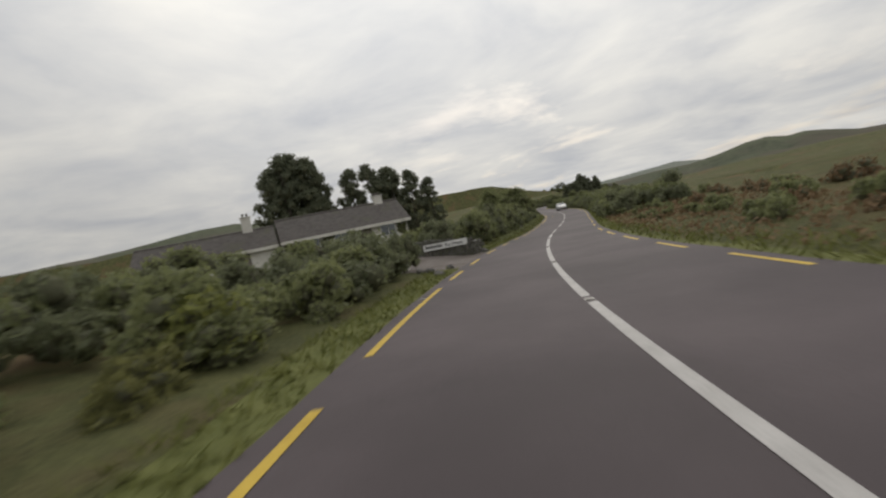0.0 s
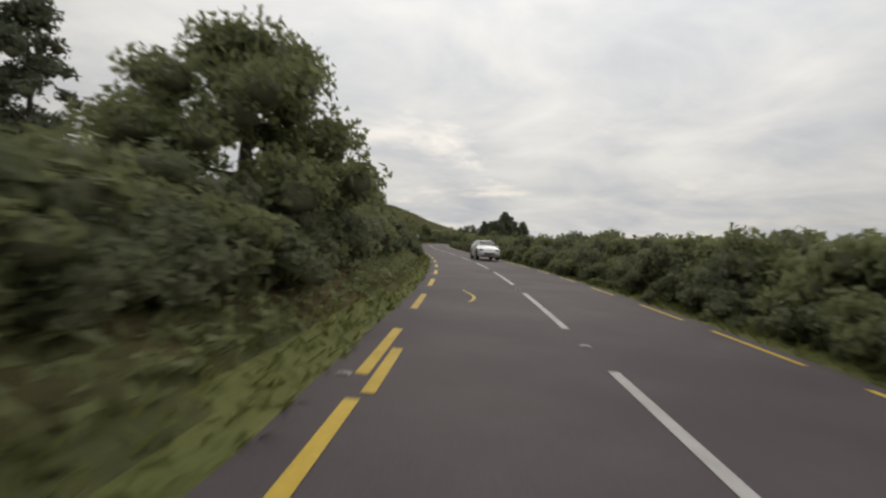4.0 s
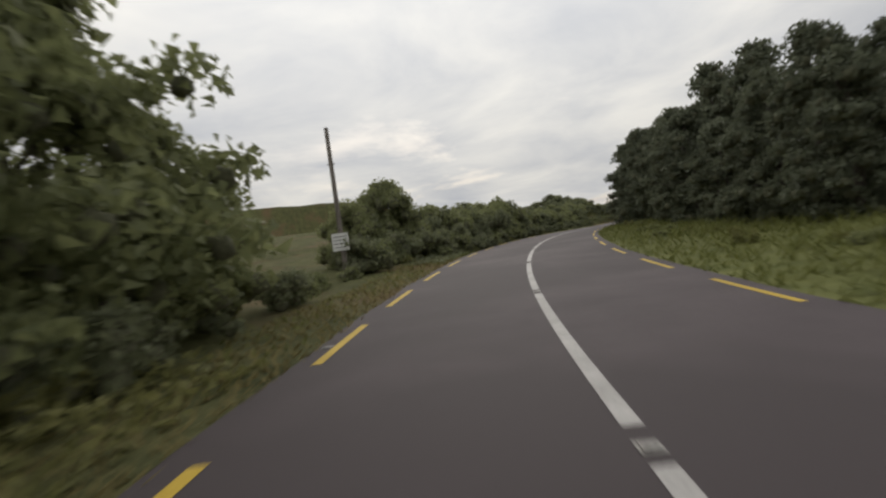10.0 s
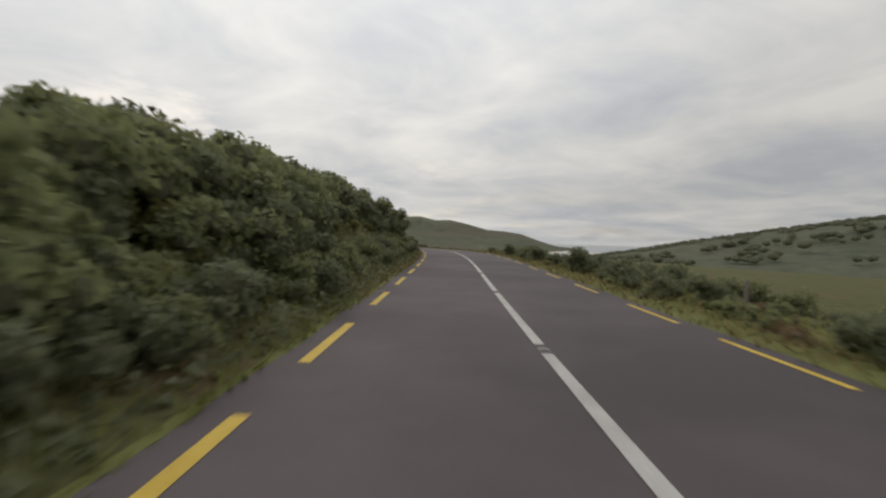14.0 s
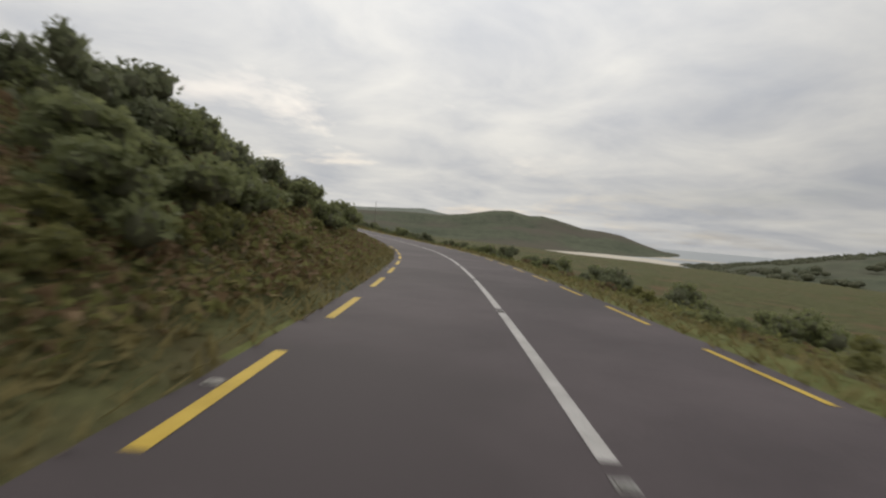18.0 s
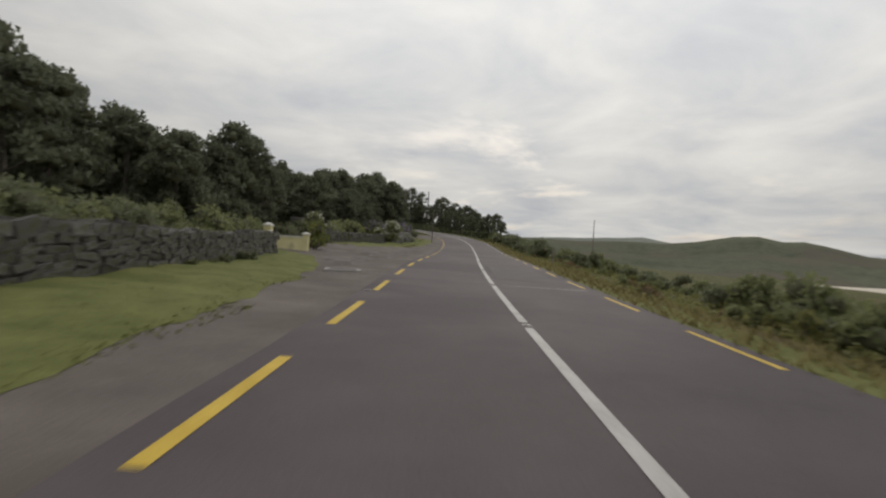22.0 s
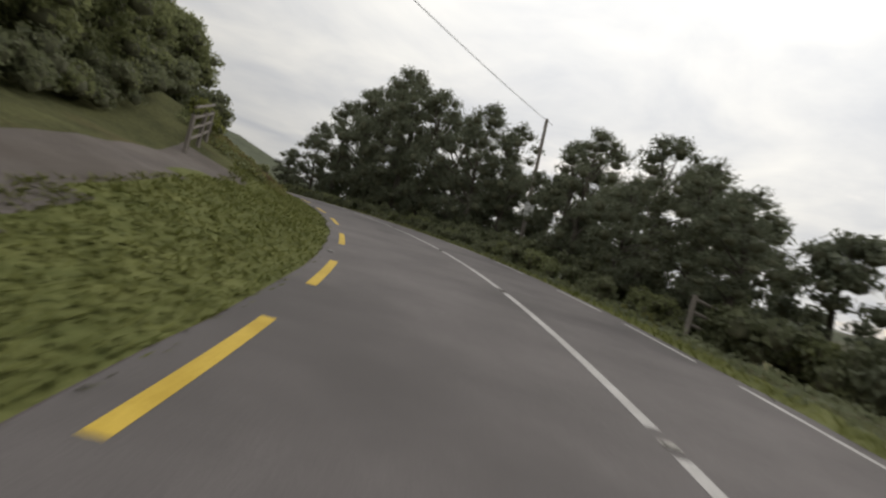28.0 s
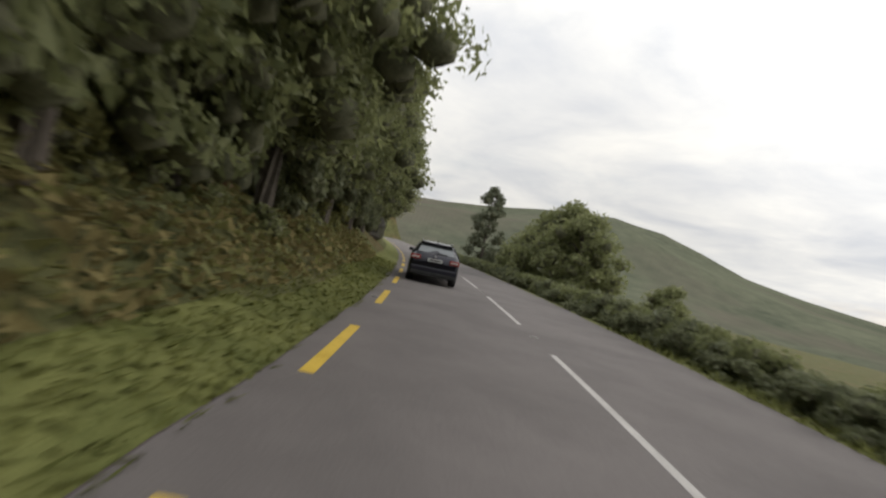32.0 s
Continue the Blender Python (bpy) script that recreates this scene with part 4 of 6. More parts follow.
def make_tree(key, seed, h, r, lumps, n, size, mat, label, trunk=0.25, clear=0.3, flatten=0.75, limbs=8, core=0.6, shell=0.5, aspect=0.5, small=(0.18, 0.32), peak=0.4):
    g = np.random.default_rng(seed)
    ob = thing("tree", ASIDE, label, "tree")
    blobs = []
    for i in range(lumps):
        a, t = g.uniform(0, 2 * math.pi), (i + g.uniform(0, 1)) / lumps
        z = h * (clear + (0.97 - clear) * t)
        q = (t - peak) / (1 - peak) if t > peak else (peak - t) / peak
        lim = r * max(0.15, 1 - 0.85 * q ** 2)
        d = lim * math.sqrt(g.uniform(0.05, 1)) * 0.85
        k = g.uniform(*small) * r
        blobs.append((d * math.cos(a), d * math.sin(a), z - k * 0.4, k, k * g.uniform(0.8, 1.2), k * flatten))
    bm = bmesh.new()
    top = (g.normal(0, 0.02) * h, g.normal(0, 0.02) * h, h * 0.9)
    rod([(0, 0, -0.4), (0.02 * h, 0, h * 0.3), (0.0, 0.02 * h, h * 0.6), top], [trunk * 1.2, trunk, trunk * 0.6, trunk * 0.15], 8, bm)
    for b in blobs[:: max(1, lumps // limbs)]:
        rod([(0, 0, b[2] * 0.78), (b[0] * 0.5, b[1] * 0.5, b[2] * 0.88), b[:3]], [trunk * 0.35, trunk * 0.25, trunk * 0.08], 5, bm)
    part("trunk", bm, BARK, ob)
    part("crown", foliage("crown", g, blobs, n, size, mat, core, aspect, shell, 1.0), parent=ob)
    PROTO.setdefault(key, []).append(ob)
    spare.append(ob)


for i in range(2):
    make_tree("broad", 60 + i, 6.4, 3.3, 60, 7400, 0.22, LEAF, "broadleaf tree with a full round green crown", 0.2, 0.14, 0.85, 8, 0.45, small=(0.18, 0.32))
    make_tree("dome", 90 + i, 4.8, 3.2, 90, 17000, 0.15, LEAF, "broad round-headed tree on the hedge bank", 0.2, 0.05, 0.85, 8, 0.5, 0.6, small=(0.18, 0.30), peak=0.42)
    make_tree("over", 94 + i, 8.2, 3.4, 76, 13000, 0.17, LEAF, "tall tree leaning out over the bank", 0.2, 0.26, 0.85, 10, 0.5, small=(0.18, 0.32), peak=0.4)
    make_tree("willow", 65 + i, 5.2, 2.5, 38, 5600, 0.19, LEAF, "grey-green willow crowding the roadside", 0.12, 0.03, 0.9, 6, 0.3, small=(0.22, 0.36))
    make_tree("conifer", 70 + i, 9.0, 2.9, 84, 6400, 0.24, PINE, "tall dark conifer with ragged branches", 0.2, 0.02, 0.8, 12, 0.48, small=(0.17, 0.32), peak=0.25)
    make_tree("pine", 75 + i, 10.0, 3.5, 66, 8200, 0.24, PINE, "tall pine with clumped dark needles", 0.2, 0.20, 0.75, 20, 0.4, 0.6, 0.2, (0.15, 0.29), 0.5)
    make_tree("wood", 80 + i, 7.5, 3.0, 36, 3400, 0.27, PINE, "dark plantation tree behind the gardens", 0.2, 0.10, 0.75, 8, 0.5, small=(0.2, 0.34))

# ---------------------------------------------------------------- left of the road, from the start on
thicket(["mid", "low", "fern"], -6, 21, 0.9, -7.4, "tangled green scrub sloping up from the verge", (0.6, 0.85), 1.2)
thicket(["mid", "low", "dark"], -4, 21, 0.9, -10.6, "tangled green scrub over rough ground", (0.7, 0.95), 1.4)
thicket(["mid", "dark", "fern"], 0, 24, 1.1, -15.0, "tangled green scrub over rough ground", (0.8, 1.1), 1.9)
thicket(["mid", "dark"], 4, 30, 1.5, -21.0, "bushes before the bungalows", (0.8, 1.1), 2.2)
row(["low", "fern", "mid"], -6, 15, 1.8, -6.0, (0.5, 0.75), 0.5, "verge scrub")
plant("gorse", 9.5, -6.4, 0.8, 0.8, 0.1, "verge scrub")
row(["dark"], 15, 21.5, 1.5, -6.6, (0.7, 0.85), 0.4, "driveway bushes")
row(["heath", "dark"], 15, 21, 1.8, -8.4, (0.9, 1.2), 0.8, "driveway bushes")
plant("dark", 22.6, -7.9, 0.95, 1.3, 0.1, "driveway bushes")
plant("heath", 22.4, -6.9, 1.0, 1.7, 0.1, "driveway bushes")
plant("dark", 22.6, -6.2, 0.6, 0.95, 0.1, "driveway bushes")
row(["dark", "mid", "dark"], 33.6, 38, 0.9, lambda s: -4.9 - (38 - s) * 0.95, (0.7, 0.85), 0.15, "hedge behind the sign", (1.05, 1.25))
thicket(["dark", "mid"], 35, 46, 0.9, -8.2, "dense dark hedge behind the low wall", (0.8, 1.0), 1.8)
row(["mid", "dark"], 38, 58, 1.3, -5.6, (0.8, 0.95), 0.2, "roadside hedge", (1.35, 1.5))
thicket(["dark", "mid", "fern"], 37, 84, 0.7, -4.95, "brambly foot of the hedge", (0.42, 0.58), 0.2)
thicket(["dark", "mid", "heath"], 54, 112, 0.6, -5.05, "bramble and dead stalks over the bank face", (0.45, 0.6), 0.25)
carpet("undergrowth", 34, 46, -1, 0.9, 2.4, 60, 0.14, 0.3, LEAF, "brambles at the foot of the hedge")
row(["mid", "dark"], 58, 72, 1.3, -5.7, (0.75, 0.9), 0.2, "roadside hedge", (0.85, 0.95))
row(["mid", "dark"], 72, 100, 1.4, -5.8, (0.7, 0.85), 0.2, "roadside hedge", (0.72, 0.85))
thicket(["mid", "dark"], 38, 56, 1.25, -7.4, "tall dense hedge on the bank", (0.85, 1.05), 0.5, (0.9, 1.1))
thicket(["mid", "dark"], 56, 112, 1.2, -7.4, "dense hedge on the bank", (0.8, 1.0), 0.5, (0.6, 0.72))
thicket(["mid", "fern", "dark"], 82, 128, 1.1, -6.3, "bushes and bracken over the bank", (0.7, 1.0), 0.7)
row(["willow"], 108, 160, 2.1, -9.3, (0.88, 1.08), 0.5, "roadside willows")
row(["willow"], 160, 167, 2.4, -7.9, (0.9, 0.97), 0.4, "roadside willows")
row(["willow"], 167, 172.5, 2.1, -7.8, (1.05, 1.15), 0.3, "roadside willows")
row(["willow"], 172, 183, 2.2, -7.7, (1.08, 1.2), 0.4, "roadside willows")
for s, o, k in ((183.5, -8.2, 1.35), (185.8, -8.3, 1.4), (188.2, -8.9, 1.05), (189.3, -9.8, 0.9), (187, -11, 1.3)):
    plant("willow", s, o, k, k, 0.2, "roadside willows")
row(["willow"], 104, 160, 3.4, -12.6, (0.95, 1.25), 0.8, "roadside willows")
row(["willow"], 160, 182, 3.8, -10.8, (0.85, 1.0), 0.8, "roadside willows")
thicket(["dark", "mid"], 112, 158, 1.1, -7.7, "leafy skirts of the willows", (0.6, 0.85), 0.4)
thicket(["dark", "mid"], 158, 190, 1.3, -6.4, "leafy skirts of the willows", (0.55, 0.85), 0.4)
thicket(["fern", "low", "dark", "fern"], 98, 162, 0.6, -4.15, "low bracken crowding the road edge", (0.34, 0.48), 0.25)
thicket(["fern", "fern", "gorse", "mid"], 104, 152, 0.7, -6.3, "tall bright bracken on the bank before the willows", (0.7, 0.95), 0.45, (1.0, 1.2))
row(["fern", "low", "mid"], 122, 168, 1.5, -4.9, (0.55, 0.75), 0.25, "bank bracken")
thicket(["fern", "mid", "fern"], 120, 172, 0.8, -5.5, "bracken and bramble at the foot of the willows", (0.6, 0.85), 0.35)
row(["low", "fern"], 178, 196, 1.9, -7.0, (0.6, 0.9), 0.8, "verge scrub")
plant("dome", 206.0, -8.9, 0.92, 1.12, 0.4, label="large round grey-green bush beside the road")
plant("dome", 203.2, -9.8, 0.75, 0.85, 0.4, label="large round grey-green bush beside the road")
row(["mid", "dark"], 198.5, 206, 1.3, -7.6, (0.75, 0.95), 0.4, "verge scrub")
plant("mid", 198.6, -7.0, 0.7, 0.8, 0.2, "verge scrub")
thicket(["mid", "dark", "fern"], 202, 216, 1.1, -6.3, "dense roadside thicket of shrubs and bramble", (0.75, 1.05), 0.5)
thicket(["mid", "dark"], 214, 232, 0.9, -6.6, "dense roadside thicket of shrubs and bramble", (0.95, 1.15), 0.5, (1.25, 1.5))
thicket(["mid", "dark", "fern"], 232, 246, 0.9, -6.6, "dense roadside thicket of shrubs and bramble", (0.9, 1.1), 0.5, (1.05, 1.25))
thicket(["dark", "mid", "fern", "dark"], 208, 302, 0.65, -4.35, "brambles and bracken pressing on the road edge", (0.36, 0.5), 0.2)
thicket(["mid", "dark", "fern"], 242, 264, 1.1, -6.4, "dense roadside thicket of shrubs and bramble", (0.75, 1.0), 0.5)
thicket(["mid", "dark"], 204, 232, 1.3, -8.9, "dense roadside thicket of shrubs", (1.1, 1.3), 0.8, (1.25, 1.5))
thicket(["mid", "dark"], 232, 247, 1.3, -8.9, "dense roadside thicket of shrubs", (0.95, 1.15), 0.8, (0.95, 1.15))
thicket(["mid", "dark"], 246, 264, 1.4, -9.2, "dense roadside thicket of shrubs", (0.8, 1.05), 0.7)
row(["low", "dark", "mid"], 204, 260, 2.0, -5.3, (0.55, 0.75), 0.3, "thicket edge")
row(["mid"], 257, 272, 1.6, -7.8, (1.0, 1.2), 0.5, "high bushes")
thicket(["mid", "fern", "dark"], 262, 318, 1.0, -6.6, "bushes covering the foot of the rocky bank", (0.7, 1.0), 0.9)
thicket(["mid", "dark"], 262, 290, 1.1, -9.4, "bushes covering the steep bank", (0.8, 1.1), 1.2)
thicket(["mid", "dark", "fern"], 290, 322, 1.1, -9.4, "low bushes covering the steep bank", (0.6, 0.85), 1.2, (0.6, 0.8))
thicket(["mid", "dark"], 268, 292, 1.4, -13.2, "bushes along the top of the bank", (0.9, 1.2), 1.6)
thicket(["mid", "dark"], 292, 384, 1.3, -13.2, "bushes along the top of the bank", (0.7, 1.0), 1.6, (0.7, 0.9))
thicket(["heath", "mid", "fern", "dark"], 332, 340, 0.8, -10.4, "bushes and bracken along the crest of the slope", (0.85, 1.05), 0.5, (1.1, 1.3))
thicket(["mid", "fern", "heath"], 304, 338, 1.0, -8.0, "green bushes over the rocky slope", (0.6, 0.85), 1.0, (0.65, 0.85))
thicket(["mid", "heath", "fern", "dark"], 322, 384, 1.1, -10.6, "low bushes and heather on the slope", (0.6, 0.95), 1.2)
thicket(["fern", "low", "fern", "heath", "low", "mid"], 318, 380, 1.1, -7.6, "bracken and heather on the slope", (0.6, 0.9), 1.2)
row(["mid", "dark"], 386, 412, 1.8, -12.2, (0.7, 1.0), 0.7, "garden bushes")
for i in range(8):
    plant(("dark", "heath", "dark")[i % 3], 391 + 1.9 * i, -9.6 - 0.26 * i, 0.62 - 0.03 * i, (0.9 if i % 3 == 1 else 0.62) - 0.04 * i, 0.1, "bushes over the wall")
thicket(["mid", "gorse"], 386, 414, 1.6, -13.0, "garden shrubs on the slope", (0.7, 1.0), 1.5)
plant("gorse", 420.2, -10.3, 0.72, 1.15, label="pale green shrub beside the cream gate wall")
row(["wood"], 405, 424, 3.1, -20.5, (0.85, 1.1), 1.6, "plantation trees")
row(["wood"], 424, 454, 2.9, -20.5, (0.68, 0.9), 1.4, "plantation trees")
row(["wood"], 454, 474, 3.0, -20.5, (1.0, 1.2), 1.4, "plantation trees")
row(["wood"], 404, 424, 3.6, -26.0, (1.0, 1.3), 2.0, "plantation trees")
row(["wood"], 424, 474, 4.0, -26.0, (0.85, 1.1), 2.0, "plantation trees")
row(["wood"], 416, 428, 2.6, -17.5, (0.8, 1.0), 1.0, "plantation trees")
for s, o, k in ((431, -18.5, 0.82), (434, -20.0, 0.9), (443, -17.5, 0.9)):
    plant("wood", s, o, k, k, 0.2, "plantation trees")
thicket(["dark", "mid"], 424, 445, 1.3, -13.4, "clipped dark hedge behind the stone wall", (0.75, 0.9), 0.5)
row(["gorse", "mid", "gorse"], 433, 443, 1.9, -12.5, (0.85, 1.05), 0.3, "garden shrubs")
for s, o, k, key in ((446.6, -9.8, 1.1, "white"), (449.0, -10.2, 1.0, "dark"), (430.4, -13.4, 1.0, "white"), (432.4, -13.2, 0.8, "purple"), (449.5, -11.8, 1.0, "gorse"), (454.5, -10.6, 1.15, "purple"), (457.5, -10.2, 1.2, "purple"), (460.5, -9.8, 1.2, "purple"),
                     (452.0, -12.6, 1.2, "purple"), (463.5, -9.4, 1.0, "dark"), (466.5, -9.0, 0.9, "dark")):
    plant(key, s, o, k, k, 0.1, "garden shrubs")
row(["wood"], 447, 457, 2.4, -15.4, (0.72, 0.88), 0.6, "plantation trees")
row(["wood"], 457, 472, 2.4, -15.0, (1.05, 1.25), 0.8, "plantation trees")
row(["wood"], 466, 480, 2.6, -12.2, (0.95, 1.15), 0.5, "plantation trees")
row(["broad"], 482, 518, 3.0, -14.6, (0.78, 0.95), 0.5, "roadside trees")
row(["broad"], 478, 508, 4.2, -18.6, (1.0, 1.2), 0.8, "roadside trees")
thicket(["mid", "dark"], 482, 514, 1.0, -12.4, "bushes under the trees by the track", (0.6, 0.85), 0.4)
plant("gorse", 509.5, -9.6, 0.75, 0.7, label="yellow-green shrub at the end of the track")
plant("gorse", 511.5, -9.9, 0.7, 0.7, label="yellow-green shrub at the end of the track")
thicket(["heath", "fern", "low"], 511, 620, 0.9, -7.0, "brown bracken and dry stalks on the bank", (0.55, 0.8), 0.6)
thicket(["mid", "dark", "fern"], 516, 620, 1.0, -9.4, "ivy and bushes hanging over the bank", (0.7, 1.0), 0.6)
thicket(["dark", "mid"], 516, 620, 1.2, -11.8, "dense bushes on the bank", (1.0, 1.3), 0.8)
row(["broad"], 524, 556, 2.8, -11.0, (0.82, 1.0), 0.4, "overhanging trees")
for i in range(16):
    plant("over", 549.5 + 3.2 * i, -6.1 - 0.4 * (i % 2), 0.95 + 0.06 * (i % 3), 1.0, 0.3, "overhanging trees")
thicket(["mid", "fern", "mid", "dark"], 546, 622, 0.8, -6.4, "ivy and bushes climbing under the overhanging trees", (0.6, 0.8), 0.3, (1.3, 1.7))
thicket(["mid", "dark"], 546, 622, 0.9, -8.0, "bushes under the overhanging trees", (0.9, 1.15), 0.5, (1.5, 1.9))
row(["fern", "low"], 514, 566, 2.0, -6.2, (0.5, 0.7), 0.5, "bank bracken")

# ---------------------------------------------------------------- right of the road
thicket(["heath", "low"], -14, 56, 1.3, 6.6, "reddish heather and low scrub", (0.6, 0.95), 1.0)
thicket(["heath", "low", "heath"], -14, 60, 1.4, 10.5, "reddish heather and low scrub on the moor", (0.7, 1.1), 2.2)
thicket(["mid", "dark", "low"], 44, 60, 1.1, 5.7, "overgrown roadside bushes", (0.75, 0.95), 0.4, (1.0, 1.15))
thicket(["mid", "dark", "low"], 60, 152, 1.1, 5.7, "overgrown roadside bushes", (0.75, 0.95), 0.4, (1.1, 1.3))
thicket(["low", "dark", "mid", "fern"], 46, 166, 0.6, 4.35, "tangled foot of the roadside bushes", (0.42, 0.6), 0.25, (0.9, 1.1))
row(["mid", "dark"], 46, 148, 2.4, 4.9, (0.55, 0.7), 0.25, "roadside bushes", (1.1, 1.3))
thicket(["dark", "mid"], 44, 62, 1.5, 8.8, "overgrown roadside bushes", (0.9, 1.1), 1.0, (0.95, 1.15))
thicket(["dark", "mid"], 62, 74, 1.5, 8.8, "overgrown roadside bushes", (0.9, 1.1), 1.0, (0.95, 1.1))
thicket(["dark", "mid"], 74, 120, 2.0, 9.0, "overgrown roadside bushes", (0.9, 1.15), 1.2, (1.05, 1.25))
thicket(["dark", "mid", "low"], 116, 142, 1.1, 6.6, "low roadside bushes", (0.75, 0.98), 0.6, (1.1, 1.3))
thicket(["low", "dark", "mid"], 142, 166, 1.3, 6.6, "low roadside bushes", (0.55, 0.8), 0.7)
thicket(["mid", "dark"], 116, 190, 2.2, 11.0, "scattered bushes over the field edge", (0.6, 0.9), 1.8)
row(["conifer"], 192, 206, 2.4, 9.0, (0.54, 0.66), 0.6, "roadside conifers")
row(["conifer"], 207, 214, 2.4, 8.6, (0.7, 0.8), 0.5, "roadside conifers")
thicket(["dark", "mid"], 178, 206, 1.3, 14.5, "tall dark bushes at the field edge", (0.95, 1.15), 0.8, (1.05, 1.2))
row(["conifer"], 215, 234, 2.4, lambda s: 8.4 - 2.2 * max(0, s - 210) / 24, (0.82, 0.95), 0.6, "roadside conifers")
row(["conifer"], 194, 208, 3.0, 12.2, (0.62, 0.75), 1.0, "roadside conifers")
row(["conifer"], 208, 236, 3.0, 12.2, (0.85, 1.1), 1.0, "roadside conifers")
row(["conifer"], 224, 237, 2.2, 6.2, (0.78, 0.9), 0.5, "roadside conifers")
for s, o, k in ((236.5, 5.6, 0.8), (238.6, 5.4, 0.62), (240.6, 5.3, 0.42)):
    plant("conifer", s, o, k, k, 0.2, "roadside conifers")
thicket(["fern", "low"], 166, 236, 1.8, 5.8, "rough grass and bracken on the verge", (0.4, 0.6), 0.8)
thicket(["low", "heath", "fern"], 238, 480, 1.4, 7.0, "low scrub below the road edge", (0.5, 0.8), 1.2)
thicket(["low", "heath", "dark", "fern"], 236, 306, 0.8, 4.9, "dull scrub and dead stalks along the road edge", (0.4, 0.6), 0.4)
thicket(["mid", "dark", "low"], 238, 480, 2.0, 11.5, "scrub on the slope below the road", (0.6, 1.0), 2.4)
thicket(["dark", "mid"], 240, 480, 3.0, 19.0, "dark bushes on the lower slope", (0.8, 1.3), 4.0)
row(["dark", "mid"], 388, 402, 3.0, 7.4, (0.7, 0.9), 0.5, "verge bushes")
row(["dark"], 446, 478, 2.2, 7.4, (0.8, 1.1), 0.8, "roadside bushes")
row(["mid", "dark"], 462, 486, 2.2, 9.5, (0.9, 1.2), 1.0, "roadside bushes")
row(["wood"], 486, 497, 2.6, 10.5, (0.62, 0.8), 0.6, "roadside trees")
for s, o, h in ((497.5, 8.0, 4.8), (499.6, 8.2, 5.8), (502.0, 8.2, 6.9), (505.0, 9.6, 5.8), (508.6, 9.9, 8.4), (511.0, 10.8, 8.2), (517.0, 11.0, 9.8), (518.5, 9.0, 10.4), (522.0, 10.0, 10.2), (525.6, 9.6, 12.2), (528.6, 9.0, 12.8),
                (531.3, 9.7, 14.6), (534.6, 10.4, 14.2), (538.0, 10.5, 13.6), (542.0, 10.4, 12.2), (546.5, 10.4, 9.8), (549.3, 8.8, 6.0), (551.6, 10.0, 5.2)):
    k = 0.3 + 0.075 * h
    plant("pine", s, o, k, h / 10 * 1.1 + 0.05, 0.4, "roadside pines")
row(["wood"], 504, 546, 3.2, 14.0, (0.95, 1.2), 1.0, "roadside pines")
thicket(["low", "fern", "dark"], 497, 536, 0.8, 5.5, "brambles along the verge under the pines", (0.42, 0.55), 0.2)
thicket(["dark", "mid"], 498, 532, 1.2, 6.6, "dark bushes under the pines", (0.5, 0.7), 0.5)
thicket(["dark"], 496, 534, 1.2, 9.0, "dark undergrowth beneath the pines", (0.9, 1.2), 1.0)
thicket(["dark", "mid"], 484, 498, 1.2, 9.6, "dark bushes below the road", (0.8, 1.0), 0.8)
thicket(["dark", "low"], 530, 620, 0.8, 4.2, "dense foot of the clipped hedge", (0.4, 0.48), 0.08, (0.8, 1.0), "hedge")
thicket(["dark", "mid"], 530, 640, 0.5, 4.5, "low clipped hedge along the road", (0.46, 0.48), 0.04, (1.12, 1.2), "hedge")
for s, o, k in ((567.0, 8.6, 0.5), (579.0, 8.4, 1.1), (583.5, 8.8, 1.32), (588.0, 9.4, 1.28), (597.0, 8.0, 0.7)):
    plant("broad", s, o, k, k, 0.5, "field trees")
plant("conifer", 604, 6.4, 0.9, 1.15)

# ---- single trees
plant("dome", 81.4, -6.8, 1.06, 1.06, 0.5, "single trees")
plant("willow", 94.5, -7.6, 0.42, 0.48, 0.2, "single trees")
for s, o, k, h, key in ((92, -33, 1.35, 1.65, "conifer"), (94, -29.6, 1.2, 1.48, "conifer"), (94, -26, 1.1, 1.32, "conifer"), (95.5, -23, 0.95, 1.1, "conifer"), (91, -36.5, 1.25, 1.6, "conifer"), (96, -31, 1.3, 1.5, "conifer"),
                        (86, -45, 1.7, 2.15, "conifer"), (84, -49, 1.5, 1.9, "conifer"), (88, -42, 1.4, 1.7, "conifer"), (86, -42.5, 1.5, 2.0, "conifer"), (87, -48, 1.6, 1.9, "conifer"), (83, -46, 1.4, 2.1, "conifer"),
                        (120, -13, 0.6, 0.6, "broad"), (186, 12, 0.6, 0.6, "broad"), (150, 13, 0.6, 0.6, "willow"), (133, 7.4, 0.36, 0.36, "broad")):
    plant(key, s, o, k, h, 0.3, "single trees")

# ---- woods on the hill across the fields
woods = []
while len(woods) < 620:
    b = rng.uniform(53, 90)
    r = 1.0 - 0.3 * rng.random() ** 3
    if r < 0.975 and noise.noise((b * 0.35, r * 14, 2.0)) < 0.05:
        continue
    top = 3.0 + 900 * math.tan(radians(float(np.interp(b, [q for q, _ in FIELD], [q for _, q in FIELD]))))
    z = -27 + (top + 27) * float(np.interp(r, (0.5, 0.6, 0.7, 0.8, 0.9, 1.0), (0, 0.1, 0.28, 0.55, 0.82, 1.0)))
    k = rng.uniform(4.0, 8.0)
    woods.append((60 + 900 * r * math.sin(radians(b)), 230 + 900 * r * math.cos(radians(b)), z + 0.5, k, k, k * 0.6))
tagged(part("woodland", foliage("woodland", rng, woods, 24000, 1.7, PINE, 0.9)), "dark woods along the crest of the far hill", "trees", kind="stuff")

